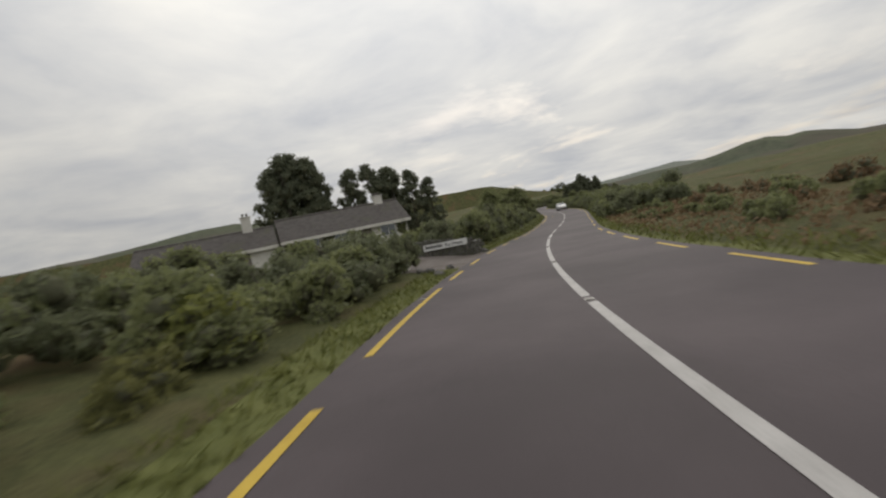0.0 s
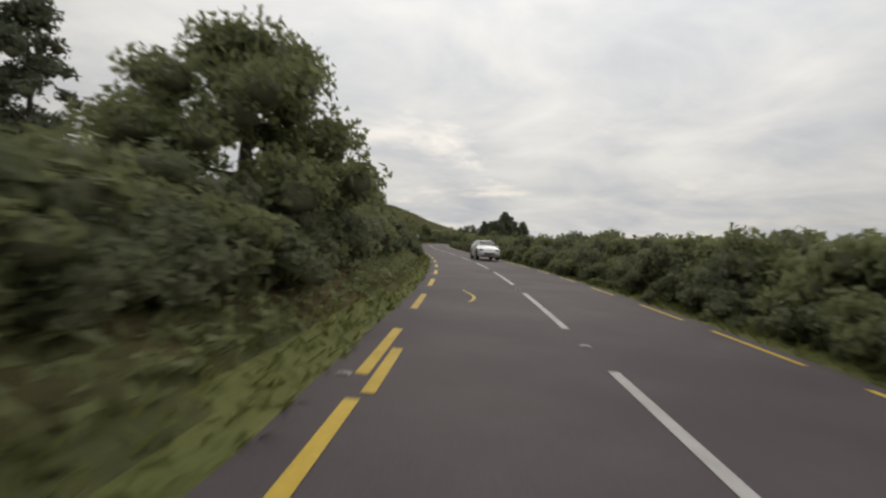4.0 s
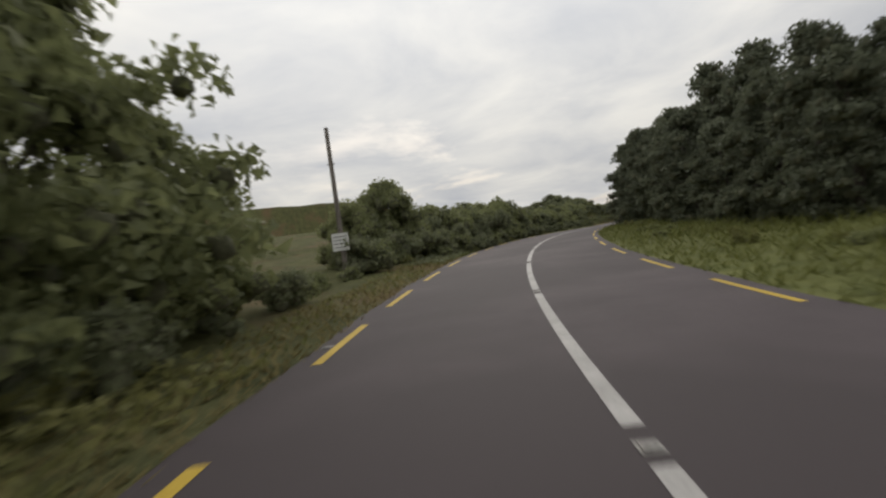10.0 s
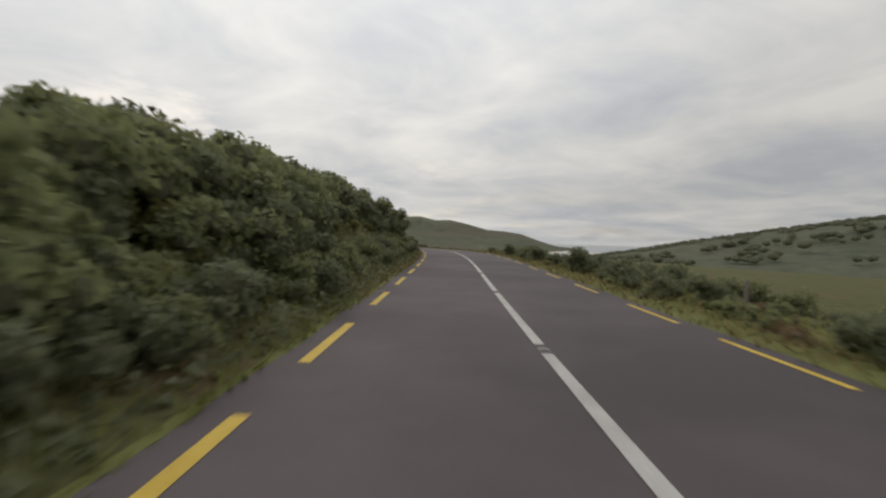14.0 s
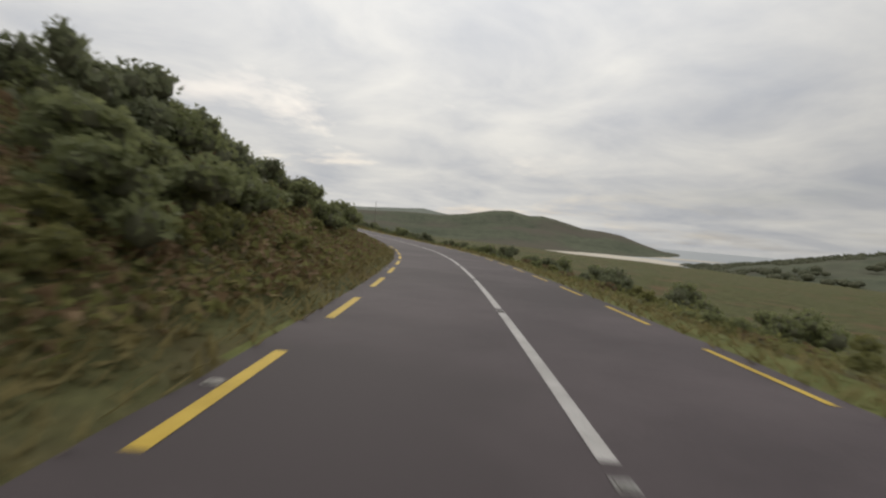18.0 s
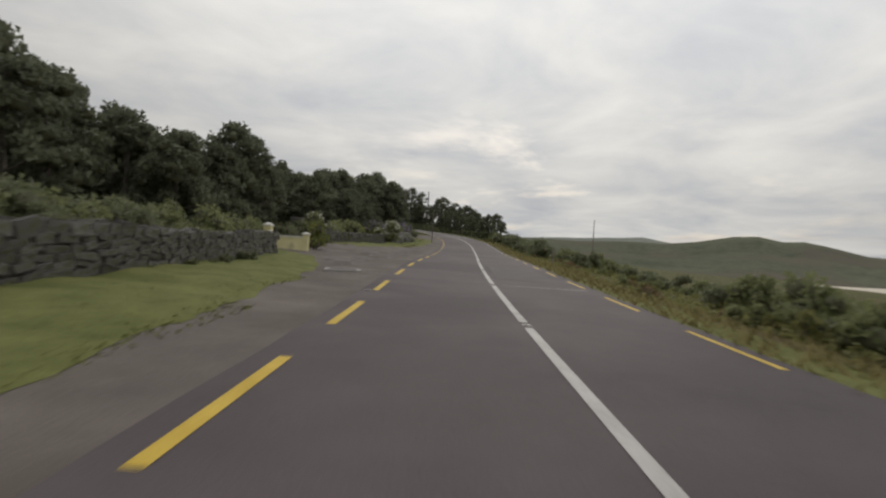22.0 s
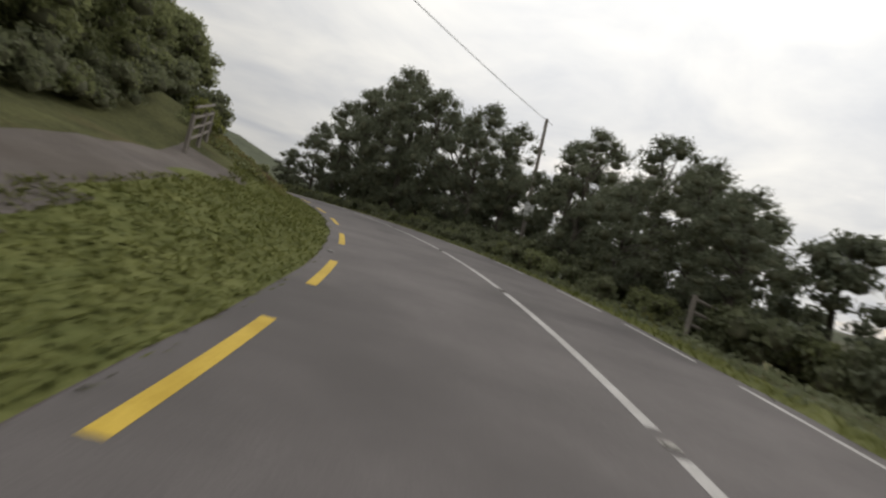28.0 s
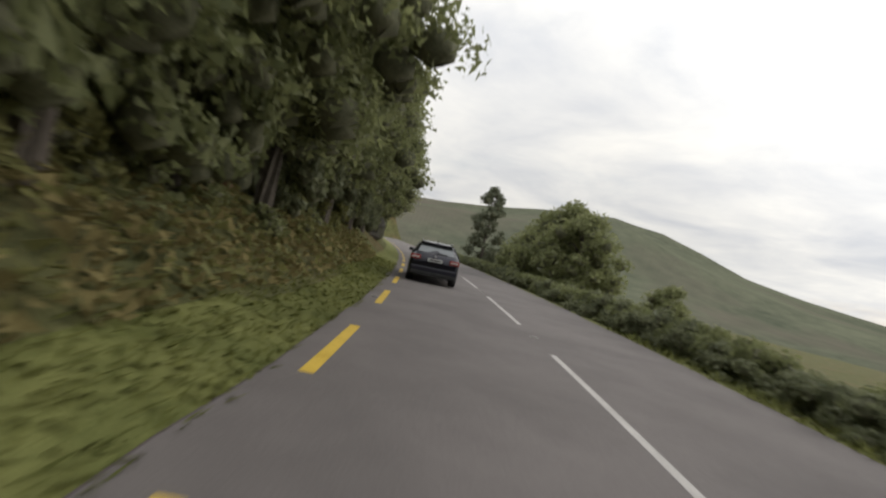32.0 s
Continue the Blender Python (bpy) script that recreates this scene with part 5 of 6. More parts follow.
# ---- grass and ground cover
blades("verge_grass", -10, 22, -1, 0.4, 1.7, 60, 0.16, BLADE, "short green verge grass")
blades("verge_grass", 32, 46, -1, 0.4, 1.7, 60, 0.16, BLADE, "short green verge grass")
blades("verge_grass", 46, 165, -1, 0.35, 1.3, 45, 0.17, BLADE, "short green verge grass")
blades("verge_grass", 165, 204, -1, 0.3, 2.4, 50, 0.13, DRYGRASS, "dry brownish grass on the bare shoulder")
blades("verge_grass", 165, 204, -1, 0.8, 2.6, 16, 0.15, BLADE, "thin green grass on the bare shoulder")
blades("verge_grass", 204, 260, -1, 0.35, 1.3, 45, 0.17, BLADE, "short green verge grass")
blades("verge_grass", 260, 376, -1, 0.35, 1.6, 40, 0.22, DRYGRASS, "dry yellowish verge grass")
blades("verge_grass", 376, 386, -1, 0.4, 2.2, 110, 0.08, BLADE, "mown bright green verge grass")
for s0, s1, d0, d1 in ((386, 398, 1.7, 4.0), (398, 404, 2.4, 4.6), (404, 410, 3.6, 5.6), (410, 413.5, 5.0, 6.4)):
    blades("verge_grass", s0, s1, -1, d0, d1, 130, 0.06, BLADE, "mown bright green verge grass")
blades("verge_grass", 442, 470, -1, 3.0, 5.0, 70, 0.09, BLADE, "bright green grass before the wall")
blades("verge_grass", 484, 512, -1, 0.4, 4.0, 150, 0.09, BLADE, "bright green verge grass")
blades("verge_grass", 512, 572, -1, 0.35, 1.7, 130, 0.09, BLADE, "bright green verge grass under the bank")
blades("verge_grass", -10, 240, 1, 0.35, 1.6, 30, 0.2, BLADE, "green verge grass")
blades("verge_grass", 165, 236, 1, 1.6, 6.0, 22, 0.35, BLADE, "long green verge grass")
blades("verge_grass", 240, 480, 1, 0.3, 2.4, 26, 0.22, DRYGRASS, "dry verge grass")
blades("verge_grass", 480, 560, 1, 0.3, 1.2, 40, 0.2, BLADE, "green verge grass")
carpet("undergrowth", 44, 130, -1, 1.0, 3.4, 60, 0.16, 0.4, LEAF, "brambles and ivy over the bank")
carpet("undergrowth", 104, 184, -1, 0.9, 3.6, 55, 0.15, 0.4, BRACKEN, "bracken and nettles on the bank")
carpet("undergrowth", 200, 300, -1, 0.6, 2.6, 50, 0.15, 0.4, LEAFDARK, "brambles at the foot of the thicket")
carpet("undergrowth", 262, 322, -1, 1.0, 9.0, 34, 0.18, 0.4, LEAF, "ivy and bracken on the rocky bank")
carpet("undergrowth", 316, 366, -1, 1.0, 8.0, 30, 0.17, 0.42, RUST, "dead brown bracken on the slope")
carpet("undergrowth", 318, 378, -1, 1.0, 9.0, 34, 0.16, 0.4, BRACKEN, "green bracken on the slope")
carpet("undergrowth", 508, 572, -1, 1.6, 5.5, 50, 0.17, 0.4, BRACKEN, "bracken and ivy on the steep bank")
carpet("undergrowth", 508, 572, -1, 2.6, 6.5, 40, 0.17, 0.4, LEAF, "ivy on the steep bank")
carpet("undergrowth", 510, 572, -1, 1.5, 5.4, 62, 0.16, 0.4, DRYGRASS, "dry grass and dead bracken on the steep bank")
carpet("undergrowth", 322, 374, -1, 0.9, 5.0, 34, 0.17, 0.3, DRYGRASS, "straw-coloured dry grass on the slope")
carpet("undergrowth", -12, 60, 1, 1.0, 7.0, 18, 0.15, 0.35, RUST, "reddish heather beside the road")
carpet("undergrowth", 484, 566, 1, 0.9, 4.2, 34, 0.15, 0.3, LEAFDARK, "brambles and ivy below the road edge")
carpet("undergrowth", 240, 480, 1, 1.8, 9.0, 12, 0.16, 0.35, BRACKEN, "rough growth below the road")
thicket(["mid", "fern", "heath", "fern"], 302, 334, 0.5, -5.9, "green bushes at the foot of the rocky slope", (0.5, 0.75), 0.6)
thicket(["mid", "heath", "fern"], 303, 330, 0.9, -7.4, "green bushes over the rocky slope", (0.6, 0.8), 0.6, (0.7, 0.85))
plant("willow", 311.5, -11.5, 0.42, 0.42, 0.2, label="wind-bent small tree on the crest of the bank")
plant("willow", 339.5, -11.8, 0.4, 0.4, 0.2, label="wind-bent small tree on the crest of the bank")
thicket(["fern", "mid", "dark"], 248, 266, 0.7, -5.5, "bracken and bramble at the foot of the bank", (0.5, 0.7), 0.4)
thicket(["mid", "dark", "fern"], 249, 262, 0.8, -7.3, "bushes covering the bank", (0.75, 0.95), 0.6)
carpet("undergrowth", 296, 322, -1, 0.8, 5.0, 60, 0.16, 0.35, LEAF, "ivy and grass on the rocky bank")
thicket(["fern", "mid", "low"], 372, 383, 0.7, -6.9, "bracken and bushes beside the direction sign", (0.6, 0.85), 0.6)
thicket(["mid", "dark", "fern"], 374, 386, 0.8, -9.2, "bushes behind the direction sign", (0.75, 0.95), 0.7)

# ---------------------------------------------------------------- built things
def stone_block(seed):
    g = random.Random(seed)
    bm = box(-0.5, -0.5, -0.5, 0.5, 0.5, 0.5, 0.12)
    for v in bm.verts:
        v.co += Vector((g.uniform(-0.07, 0.07), g.uniform(-0.07, 0.07), g.uniform(-0.07, 0.07)))
    me = bpy.data.meshes.new("stone")
    bm.to_mesh(me)
    bm.free()
    me.materials.append(ROCK)
    return me


STONES = [stone_block(i) for i in range(5)]


def stone_wall(points, tall, thick, label, name="stone_wall", coarse=0.42):
    """A rubble wall through points (s, off): a core with courses of loose-laid stones on both faces and the top."""
    pts = [at(s, o) for s, o in points]
    wall = thing(name, Matrix.Translation(pts[0]), label, "wall", kind="")
    inv = Matrix.Translation(-pts[0])
    g = random.Random(len(points) * 7 + int(points[0][0]))
    for a, b in zip(pts, pts[1:]):
        d = b - a
        ln, ang = math.hypot(d.x, d.y), math.atan2(d.y, d.x)
        m = inv @ Matrix.Translation(a) @ Matrix.Rotation(ang, 4, "Z")
        slope = d.z / max(ln, 0.01)
        core = box(0, -thick * 0.36, -0.4, ln, thick * 0.36, tall * 0.88)
        for v in core.verts:
            v.co.z += slope * v.co.x
        bmesh.ops.transform(core, matrix=m, verts=core.verts)
        part("core", core, MORTAR, wall)
        z, k = -0.05, 0
        while z < tall:
            h = g.uniform(0.13, 0.24)
            x = -g.uniform(0, 0.3)
            while x < ln:
                w = g.uniform(0.6, 1.3) * coarse
                for side in (-1, 1):
                    st = part("stone", STONES[g.randrange(5)], parent=wall)
                    st.matrix_local = m @ Matrix.Translation((x + w / 2, side * thick * 0.3, z + h / 2 + slope * (x + w / 2) + g.uniform(-0.04, 0.04))) @ Matrix.Rotation(g.uniform(-0.2, 0.2), 4, "X") @ Matrix.Rotation(g.uniform(-0.22, 0.22), 4, "Y") @ Matrix.Diagonal((w * g.uniform(0.8, 1.05), thick * 0.42 * g.uniform(0.75, 1.25), h * g.uniform(0.8, 1.35), 1))
                x += w
            z += h
            k += 1
    return wall


def pillar(s, off, wide, tall, mat, label, cap=None, peak=0.3):
    p = at(s, off)
    ob = thing("gate_pillar", pose(p.x, p.y, p.z, 0, 0, heading(s)), label, "pillar", "gate pillars")
    h = wide / 2
    part("shaft", box(-h, -h, -0.3, h, h, tall, 0.02), mat, ob)
    bm = box(-h - 0.05, -h - 0.05, tall, h + 0.05, h + 0.05, tall + 0.07, 0.015)
    part("cap", bm, cap or mat, ob, "projecting flat cap")
    bm = bmesh.new()
    rise = peak * wide
    q = bmesh.ops.create_cone(bm, cap_ends=True, segments=4, radius1=(h + 0.04) * 1.41, radius2=0.05, depth=rise)["verts"]
    bmesh.ops.transform(bm, matrix=Matrix.Translation((0, 0, tall + 0.07 + rise / 2)) @ Matrix.Rotation(math.pi / 4, 4, "Z"), verts=q)
    part("cap_top", bm, cap or mat, ob)
    return ob


# ---- the guest house by the driveway
def house(m, length, deep, eave, ridge_, label, hipped=False, chimneys=(), openings=(), creepers=()):
    ob = thing("house", m, label, "house")
    t = 0.3
    # walls with real openings on the front (y = 0 side)
    front = bmesh.new()
    xs = sorted({0.0, length, *[v for o in openings for v in (o[0], o[1])]})
    for x0, x1 in zip(xs, xs[1:]):
        hole = next((o for o in openings if o[0] <= x0 and x1 <= o[1]), None)
        if hole:
            if hole[2] > 0.05:
                box(x0, 0, 0, x1, t, hole[2], 0, front)
            box(x0, 0, hole[3], x1, t, eave, 0, front)
        else:
            box(x0, 0, -1.2, x1, t, eave, 0, front)
    part("front_wall", front, RENDERED, ob, "white painted front wall")
    part("back_wall", box(0, deep - t, -1.2, length, deep, eave), RENDERED, ob)
    for x0 in (0.0, length - t):
        bm = box(x0, t, -1.2, x0 + t, deep - t, eave)
        if not hipped:
            a = [bm.verts.new(v) for v in ((x0, 0, eave), (x0, deep, eave), (x0, deep / 2, ridge_ - 0.1), (x0 + t, 0, eave), (x0 + t, deep, eave), (x0 + t, deep / 2, ridge_ - 0.1))]
            for f in ((0, 1, 2), (5, 4, 3), (0, 2, 5, 3), (1, 4, 5, 2)):
                bm.faces.new([a[i] for i in f])
        part("gable_wall", bm, RENDERED, ob, "white painted gable wall")
    over, th = 0.45, 0.16
    ins = deep * 0.45 if hipped else -0.35
    zt = eave - over * (ridge_ - eave) / (deep / 2)
    for side in (0, 1):
        y0, y1 = (-over, deep / 2) if side == 0 else (deep + over, deep / 2)
        lo = [(-0.35, y0, zt), (length + 0.35, y0, zt)]
        hi = [(length - ins, y1, ridge_), (ins, y1, ridge_)]
        bm = bmesh.new()
        base = [bm.verts.new(v) for v in lo + hi]
        top = [bm.verts.new((v[0], v[1], v[2] + th)) for v in lo + hi]
        bm.faces.new(base[::-1])
        bm.faces.new(top)
        for i in range(4):
            bm.faces.new((base[i], base[(i + 1) % 4], top[(i + 1) % 4], top[i]))
        slope = part("roof_slope", bm, SLATE, ob)
        # courses of tiles
        for c in range(14):
            u = (c + 0.5) / 14
            y = y0 + (y1 - y0) * u
            z = zt + (ridge_ - zt) * u + th
            a = -0.35 + (ins + 0.35) * u
            part("tile_course", box(a, y - 0.02, z - 0.02, length - a, y + 0.02, z + 0.025), SLATE, slope)
    if hipped:
        for x0, x1 in ((-0.35, ins), (length + 0.35, length - ins)):
            bm = bmesh.new()
            pts = [(x0, -over, zt + th), (x0, deep + over, zt + th), (x1, deep / 2, ridge_ + th)]
            lo = [bm.verts.new(v) for v in pts]
            dn = [bm.verts.new((v[0], v[1], v[2] - th)) for v in pts]
            bm.faces.new(lo)
            bm.faces.new(dn[::-1])
            for i in range(3):
                bm.faces.new((lo[i], dn[i], dn[(i + 1) % 3], lo[(i + 1) % 3]))
            part("roof_hip", bm, SLATE, ob)
    part("fascia", box(-0.35, -over - 0.03, zt - 0.12, length + 0.35, -over, zt + th), RENDERED, ob, "white painted fascia board")
    part("ridge_tiles", rod([(ins, deep / 2, ridge_ + th), (length - ins, deep / 2, ridge_ + th)], 0.12, 8), SLATE, ob)
    for x0, x1, z0, z1, kind in openings:
        if kind == "window":
            w = part("window", box(x0, 0.1, z0, x1, 0.13, z1), GLASSY, ob, "dark glass window")
            for a in ((x0, z0, x1, z0 + 0.08), (x0, z1 - 0.08, x1, z1), (x0, z0, x0 + 0.08, z1), (x1 - 0.08, z0, x1, z1), ((x0 + x1) / 2 - 0.03, z0, (x0 + x1) / 2 + 0.03, z1)):
                part("frame", box(a[0], 0.05, a[1], a[2], 0.1, a[3], 0.01), PLATE, w, "white window frame")
            part("sill", box(x0 - 0.1, -0.08, z0 - 0.08, x1 + 0.1, 0.1, z0, 0.01), PLATE, w)
        else:
            d = part("door", box(x0, 0.12, z0, x1, 0.17, z1), TIMBER, ob, "panelled front door")
            part("handle", rod([(x1 - 0.12, 0.10, z0 + 1.0), (x1 - 0.12, 0.10, z0 + 1.12)], 0.02, 6), METAL, d)
    for x, y, top in chimneys:
        c = part("chimney", box(x - 0.45, y - 0.35, ridge_ - 0.9, x + 0.45, y + 0.35, top, 0.03), RENDERED, ob, "white rendered chimney")
        part("chimney_cap", box(x - 0.52, y - 0.42, top, x + 0.52, y + 0.42, top + 0.1, 0.02), RENDERED, c)
        for k in (-0.18, 0.18):
            part("pot", rod([(x + k, y, top + 0.08), (x + k, y, top + 0.42)], [0.11, 0.09], 8), SLATE, c)
    for x, tall, w in creepers:
        lumps_ = [(x + rng.uniform(-w, w), -0.05, rng.uniform(0.1, tall), rng.uniform(0.25, 0.45), rng.uniform(0.12, 0.22), rng.uniform(0.25, 0.4)) for _ in range(int(9 * w * tall) + 4)]
        part("climbing_plant", foliage("climbing_plant", rng, lumps_, 900, 0.11, LEAF, 0.7), parent=ob)
    return ob


hz = float(np.interp(46, SG, RZ)) + 1.75
p = at(43.1, -24.4)
house(pose(p.x, p.y, hz, 0, 0, heading(44) + 35), 12.0, 7.0, 2.25, 4.3, "long white bungalow with dark tiled roof and climbing plants",
      chimneys=((10.3, 3.5, 5.1),), openings=((1.6, 3.2, 0.8, 2.0, "window"), (4.6, 6.0, 0.8, 2.0, "window"), (7.4, 8.3, 0.0, 2.05, "door"), (9.2, 10.8, 0.8, 2.0, "window")), creepers=((0.5, 2.0, 0.5), (3.9, 2.1, 0.5), (6.6, 1.9, 0.4), (11.5, 1.6, 0.4)))
p = at(36.0, -34.1)
house(pose(p.x, p.y, hz, 0, 0, heading(44) + 35), 11.4, 6.4, 2.1, 3.8, "white bungalow wing with a low tiled roof",
      chimneys=((9.4, 3.2, 5.2),), openings=((5.4, 7.0, 0.8, 2.0, "window"), (8.2, 9.2, 0.0, 2.05, "door")))

# ---- low wall with the long name board, and the driveway pillars
stone_wall([(32.6, -10.0), (30.9, -7.2), (30.2, -4.6), (31.5, -4.2)], 0.75, 0.45, "low rough stone wall under the name board")
a, b = at(30.55, -7.3), at(29.95, -4.5)
bz = float(np.interp(30, SG, RZ))
d = b - a
board = thing("name_board", Matrix.Translation((a.x, a.y, 0)) @ Matrix.Rotation(math.atan2(d.y, d.x), 4, "Z"), "long white name board with black lettering on the wall", "sign")
bl = math.hypot(d.x, d.y)
zb = bz + 0.74
part("panel", box(0, -0.03, zb, bl, 0.03, zb + 0.36, 0.008), PLATE, board)
for x in (0.12, bl - 0.12):
    part("post", box(x - 0.04, 0.03, bz - 0.1, x + 0.04, 0.10, zb + 0.3), TIMBER, board)


def lettering(words, size, m, parent, mat):
    cu = bpy.data.curves.new("lettering", "FONT")
    cu.body, cu.size, cu.extrude, cu.align_x, cu.align_y = words, size, 0.003, "LEFT", "CENTER"
    tmp = bpy.data.objects.new("lettering", cu)
    scene.collection.objects.link(tmp)
    bpy.context.view_layer.update()
    me = bpy.data.meshes.new_from_object(tmp.evaluated_get(bpy.context.evaluated_depsgraph_get()))
    bpy.data.objects.remove(tmp)
    me.materials.clear()
    me.materials.append(mat)
    ob = part("lettering", me, parent=parent)
    ob.matrix_local = m
    return ob


face = Matrix.Rotation(math.pi / 2, 4, "X")
lettering("Bay House", 0.30, Matrix.Translation((bl * 0.50, -0.036, zb + 0.18)) @ face @ Matrix.Diagonal((0.88, 1, 1, 1)), board, BLACK)
for i in range(9):
    x = 0.14 + i * 0.128
    part("bar", box(x, -0.037, zb + 0.10, x + 0.085, -0.031, zb + 0.10 + (0.17 if i % 3 else 0.22)), BLACK, board)

pillar(32.4, -10.7, 0.46, 1.32, RENDERED, "white painted pillar at the driveway mouth", peak=0.1)
pillar(23.6, -6.5, 0.4, 0.5, RENDERED, "low white pillar among the bushes at the driveway")

# ---- poles


def pole(s, off, tall, label, plate=None, arms=False, lean=0.0, thick=0.12):
    p = at(s, off, -0.3)
    ob = thing("utility_pole", pose(p.x, p.y, p.z, 0, lean, heading(s)), label, "pole")
    part("mast", rod([(0, 0, 0), (0, 0, tall * 0.5), (0, 0, tall)], [thick, thick * 0.88, thick * 0.72], 10), TIMBER, ob)
    if arms:
        part("crossarm", box(-0.6, -0.06, tall - 0.5, 0.6, 0.06, tall - 0.38, 0.01), TIMBER, ob)
        for x in (-0.5, 0, 0.5):
            part("insulator", rod([(x, 0, tall - 0.38), (x, 0, tall - 0.2)], [0.04, 0.03], 8), PLATE, ob)
    else:
        part("bracket", box(-0.16, -0.03, tall - 1.6, 0.16, 0.03, tall - 1.54), METAL, ob)
    if plate:
        z, w, h = plate
        pl = part("notice", box(-w / 2, -thick - 0.05, z, w / 2, -thick - 0.02, z + h, 0.006), PLATE, ob, "white notice board")
        for i in range(4):
            part("bar", box(-w * 0.4, -thick - 0.055, z + h * (0.78 - 0.2 * i), w * (0.4 - 0.12 * (i % 2)), -thick - 0.051, z + h * (0.815 - 0.2 * i)), BLACK, pl)
    return ob, p + Vector((0, 0, tall - 0.25))


pole(197.5, -7.8, 6.8, "bare wooden pole with a white notice board", (1.5, 0.75, 0.75))
pole(468.9, -10.0, 7.9, "tall wooden utility pole among the trees", None, True)
pole(463.8, -5.5, 4.6, "slim wooden pole at the lay-by", None, False, 0, 0.08)
_, w3 = pole(514.6, 11.3, 11.1, "wooden utility pole with a white notice among the pines", (4.2, 0.8, 1.0), False, -3, 0.15)
pole(498.8, 46.4, 11.0, "distant wooden utility pole on the slope", None, False)
_, w6 = pole(478, -17.5, 9.5, "wooden utility pole on the bank", None, True)


def wire(a, b, sag, name="overhead_wire"):
    pts = [a.lerp(b, t) - Vector((0, 0, sag * 4 * t * (1 - t))) for t in np.linspace(0, 1, 12)]
    ob = part(name, rod(pts, 0.018, 5), TRIM)
    tagged(ob, "thin dark overhead wire strung between poles", "wire")


wire(w3, w6, 0.6)

# posts on the open slope
for s, o in ((292, 8.5), (266, 9.0), (427, 5.6), (300, 9)):
    p = at(s, o, -0.2)
    po = thing("fence_post", pose(p.x, p.y, p.z, 0, 0, heading(s)), "weathered wooden fence post on the verge", "post", "verge posts")
    part("shaft", box(-0.06, -0.06, 0, 0.06, 0.06, 1.35, 0.015), TIMBER, po)

# ---- direction sign
p = at(384.7, -5.05)
dz = float(np.interp(383, SG, RZ)) - p.z
sg = thing("direction_sign", pose(p.x, p.y, p.z, 0, 0, heading(383) + 12), "green direction sign with a blue panel below it", "sign")
for x in (-0.75, 0.55):
    part("post", rod([(x, 0.04, -0.3), (x, 0.04, dz + 1.85)], 0.035, 8), METAL, sg)
pn = part("panel", box(-1.0, -0.03, dz + 1.05, 0.8, 0, dz + 1.85, 0.01), GREENSIGN, sg, "green panel with pale lettering bars")
for i, (x0, x1) in enumerate(((-0.85, 0.35), (-0.85, 0.6), (-0.85, 0.2))):
    part("bar", box(x0, -0.036, dz + 1.62 - 0.22 * i, x1, -0.031, dz + 1.72 - 0.22 * i), PLATE, pn)
bp = part("lower_panel", box(-0.02, -0.03, dz + 0.52, 0.74, 0, dz + 1.0, 0.01), BLUESIGN, sg, "blue panel with pale bars")
for i in range(2):
    part("bar", box(0.08, -0.036, dz + 0.8 - 0.16 * i, 0.6, -0.031, dz + 0.86 - 0.16 * i), PLATE, bp)

# ---- growth over the garden wall
thicket(["low", "heath", "dark", "low"], 386, 411, 0.7, lambda s: -9.2 - 0.085 * (s - 386), "low shrubs and bramble hanging over the stone wall", (0.5, 0.72), 0.25, (1.0, 1.4))
thicket(["low", "dark"], 386, 408, 1.5, lambda s: -7.7 - 0.07 * (s - 386), "weeds at the foot of the stone wall", (0.22, 0.34), 0.2)

# ---- garden walls and the cream gateway
stone_wall([(385.5, -8.2), (390, -8.1), (395, -8.4), (400, -8.9), (405, -9.4), (409, -9.9), (413, -10.3)], 0.85, 0.5, "dry stone wall of rough grey stones", coarse=0.6)
pillar(413.3, -10.5, 0.36, 0.95, CREAM, "small cream pillar with white cap", RENDERED)
pillar(417.0, -14.7, 0.45, 1.15, CREAM, "cream painted gate pillar with white cap", RENDERED)
pillar(417.8, -12.4, 0.44, 1.25, CREAM, "cream painted gate pillar with white cap", RENDERED)
pillar(418.0, -10.2, 0.32, 0.95, CREAM, "small cream pillar with white cap", RENDERED)
a, b = at(417.8, -12.1), at(418.0, -10.35)
d = b - a
cw = thing("gate_wall", Matrix.Translation(a) @ Matrix.Rotation(math.atan2(d.y, d.x), 4, "Z"), "low cream painted wall between the gate pillars", "wall")
part("body", box(0, -0.1, -0.3, d.length, 0.1, 0.66, 0.01), CREAM, cw)
part("coping", box(0, -0.14, 0.66, d.length, 0.14, 0.74, 0.012), RENDERED, cw)
stone_wall([(426.7, -13.3), (430, -12.2), (436, -11.3), (441, -10.6), (444.5, -10.2)], 0.85, 0.5, "dry stone garden wall below the hedge", coarse=0.62)
p = at(426.4, -13.7)
sp = thing("stone_pillar", pose(p.x, p.y, p.z, 0, 0, heading(426)), "square rough stone gate pillar", "pillar")
part("core", box(-0.35, -0.35, -0.3, 0.35, 0.35, 1.5, 0.03), ROCK, sp)
part("cap", box(-0.42, -0.42, 1.5, 0.42, 0.42, 1.62, 0.03), ROCK, sp)


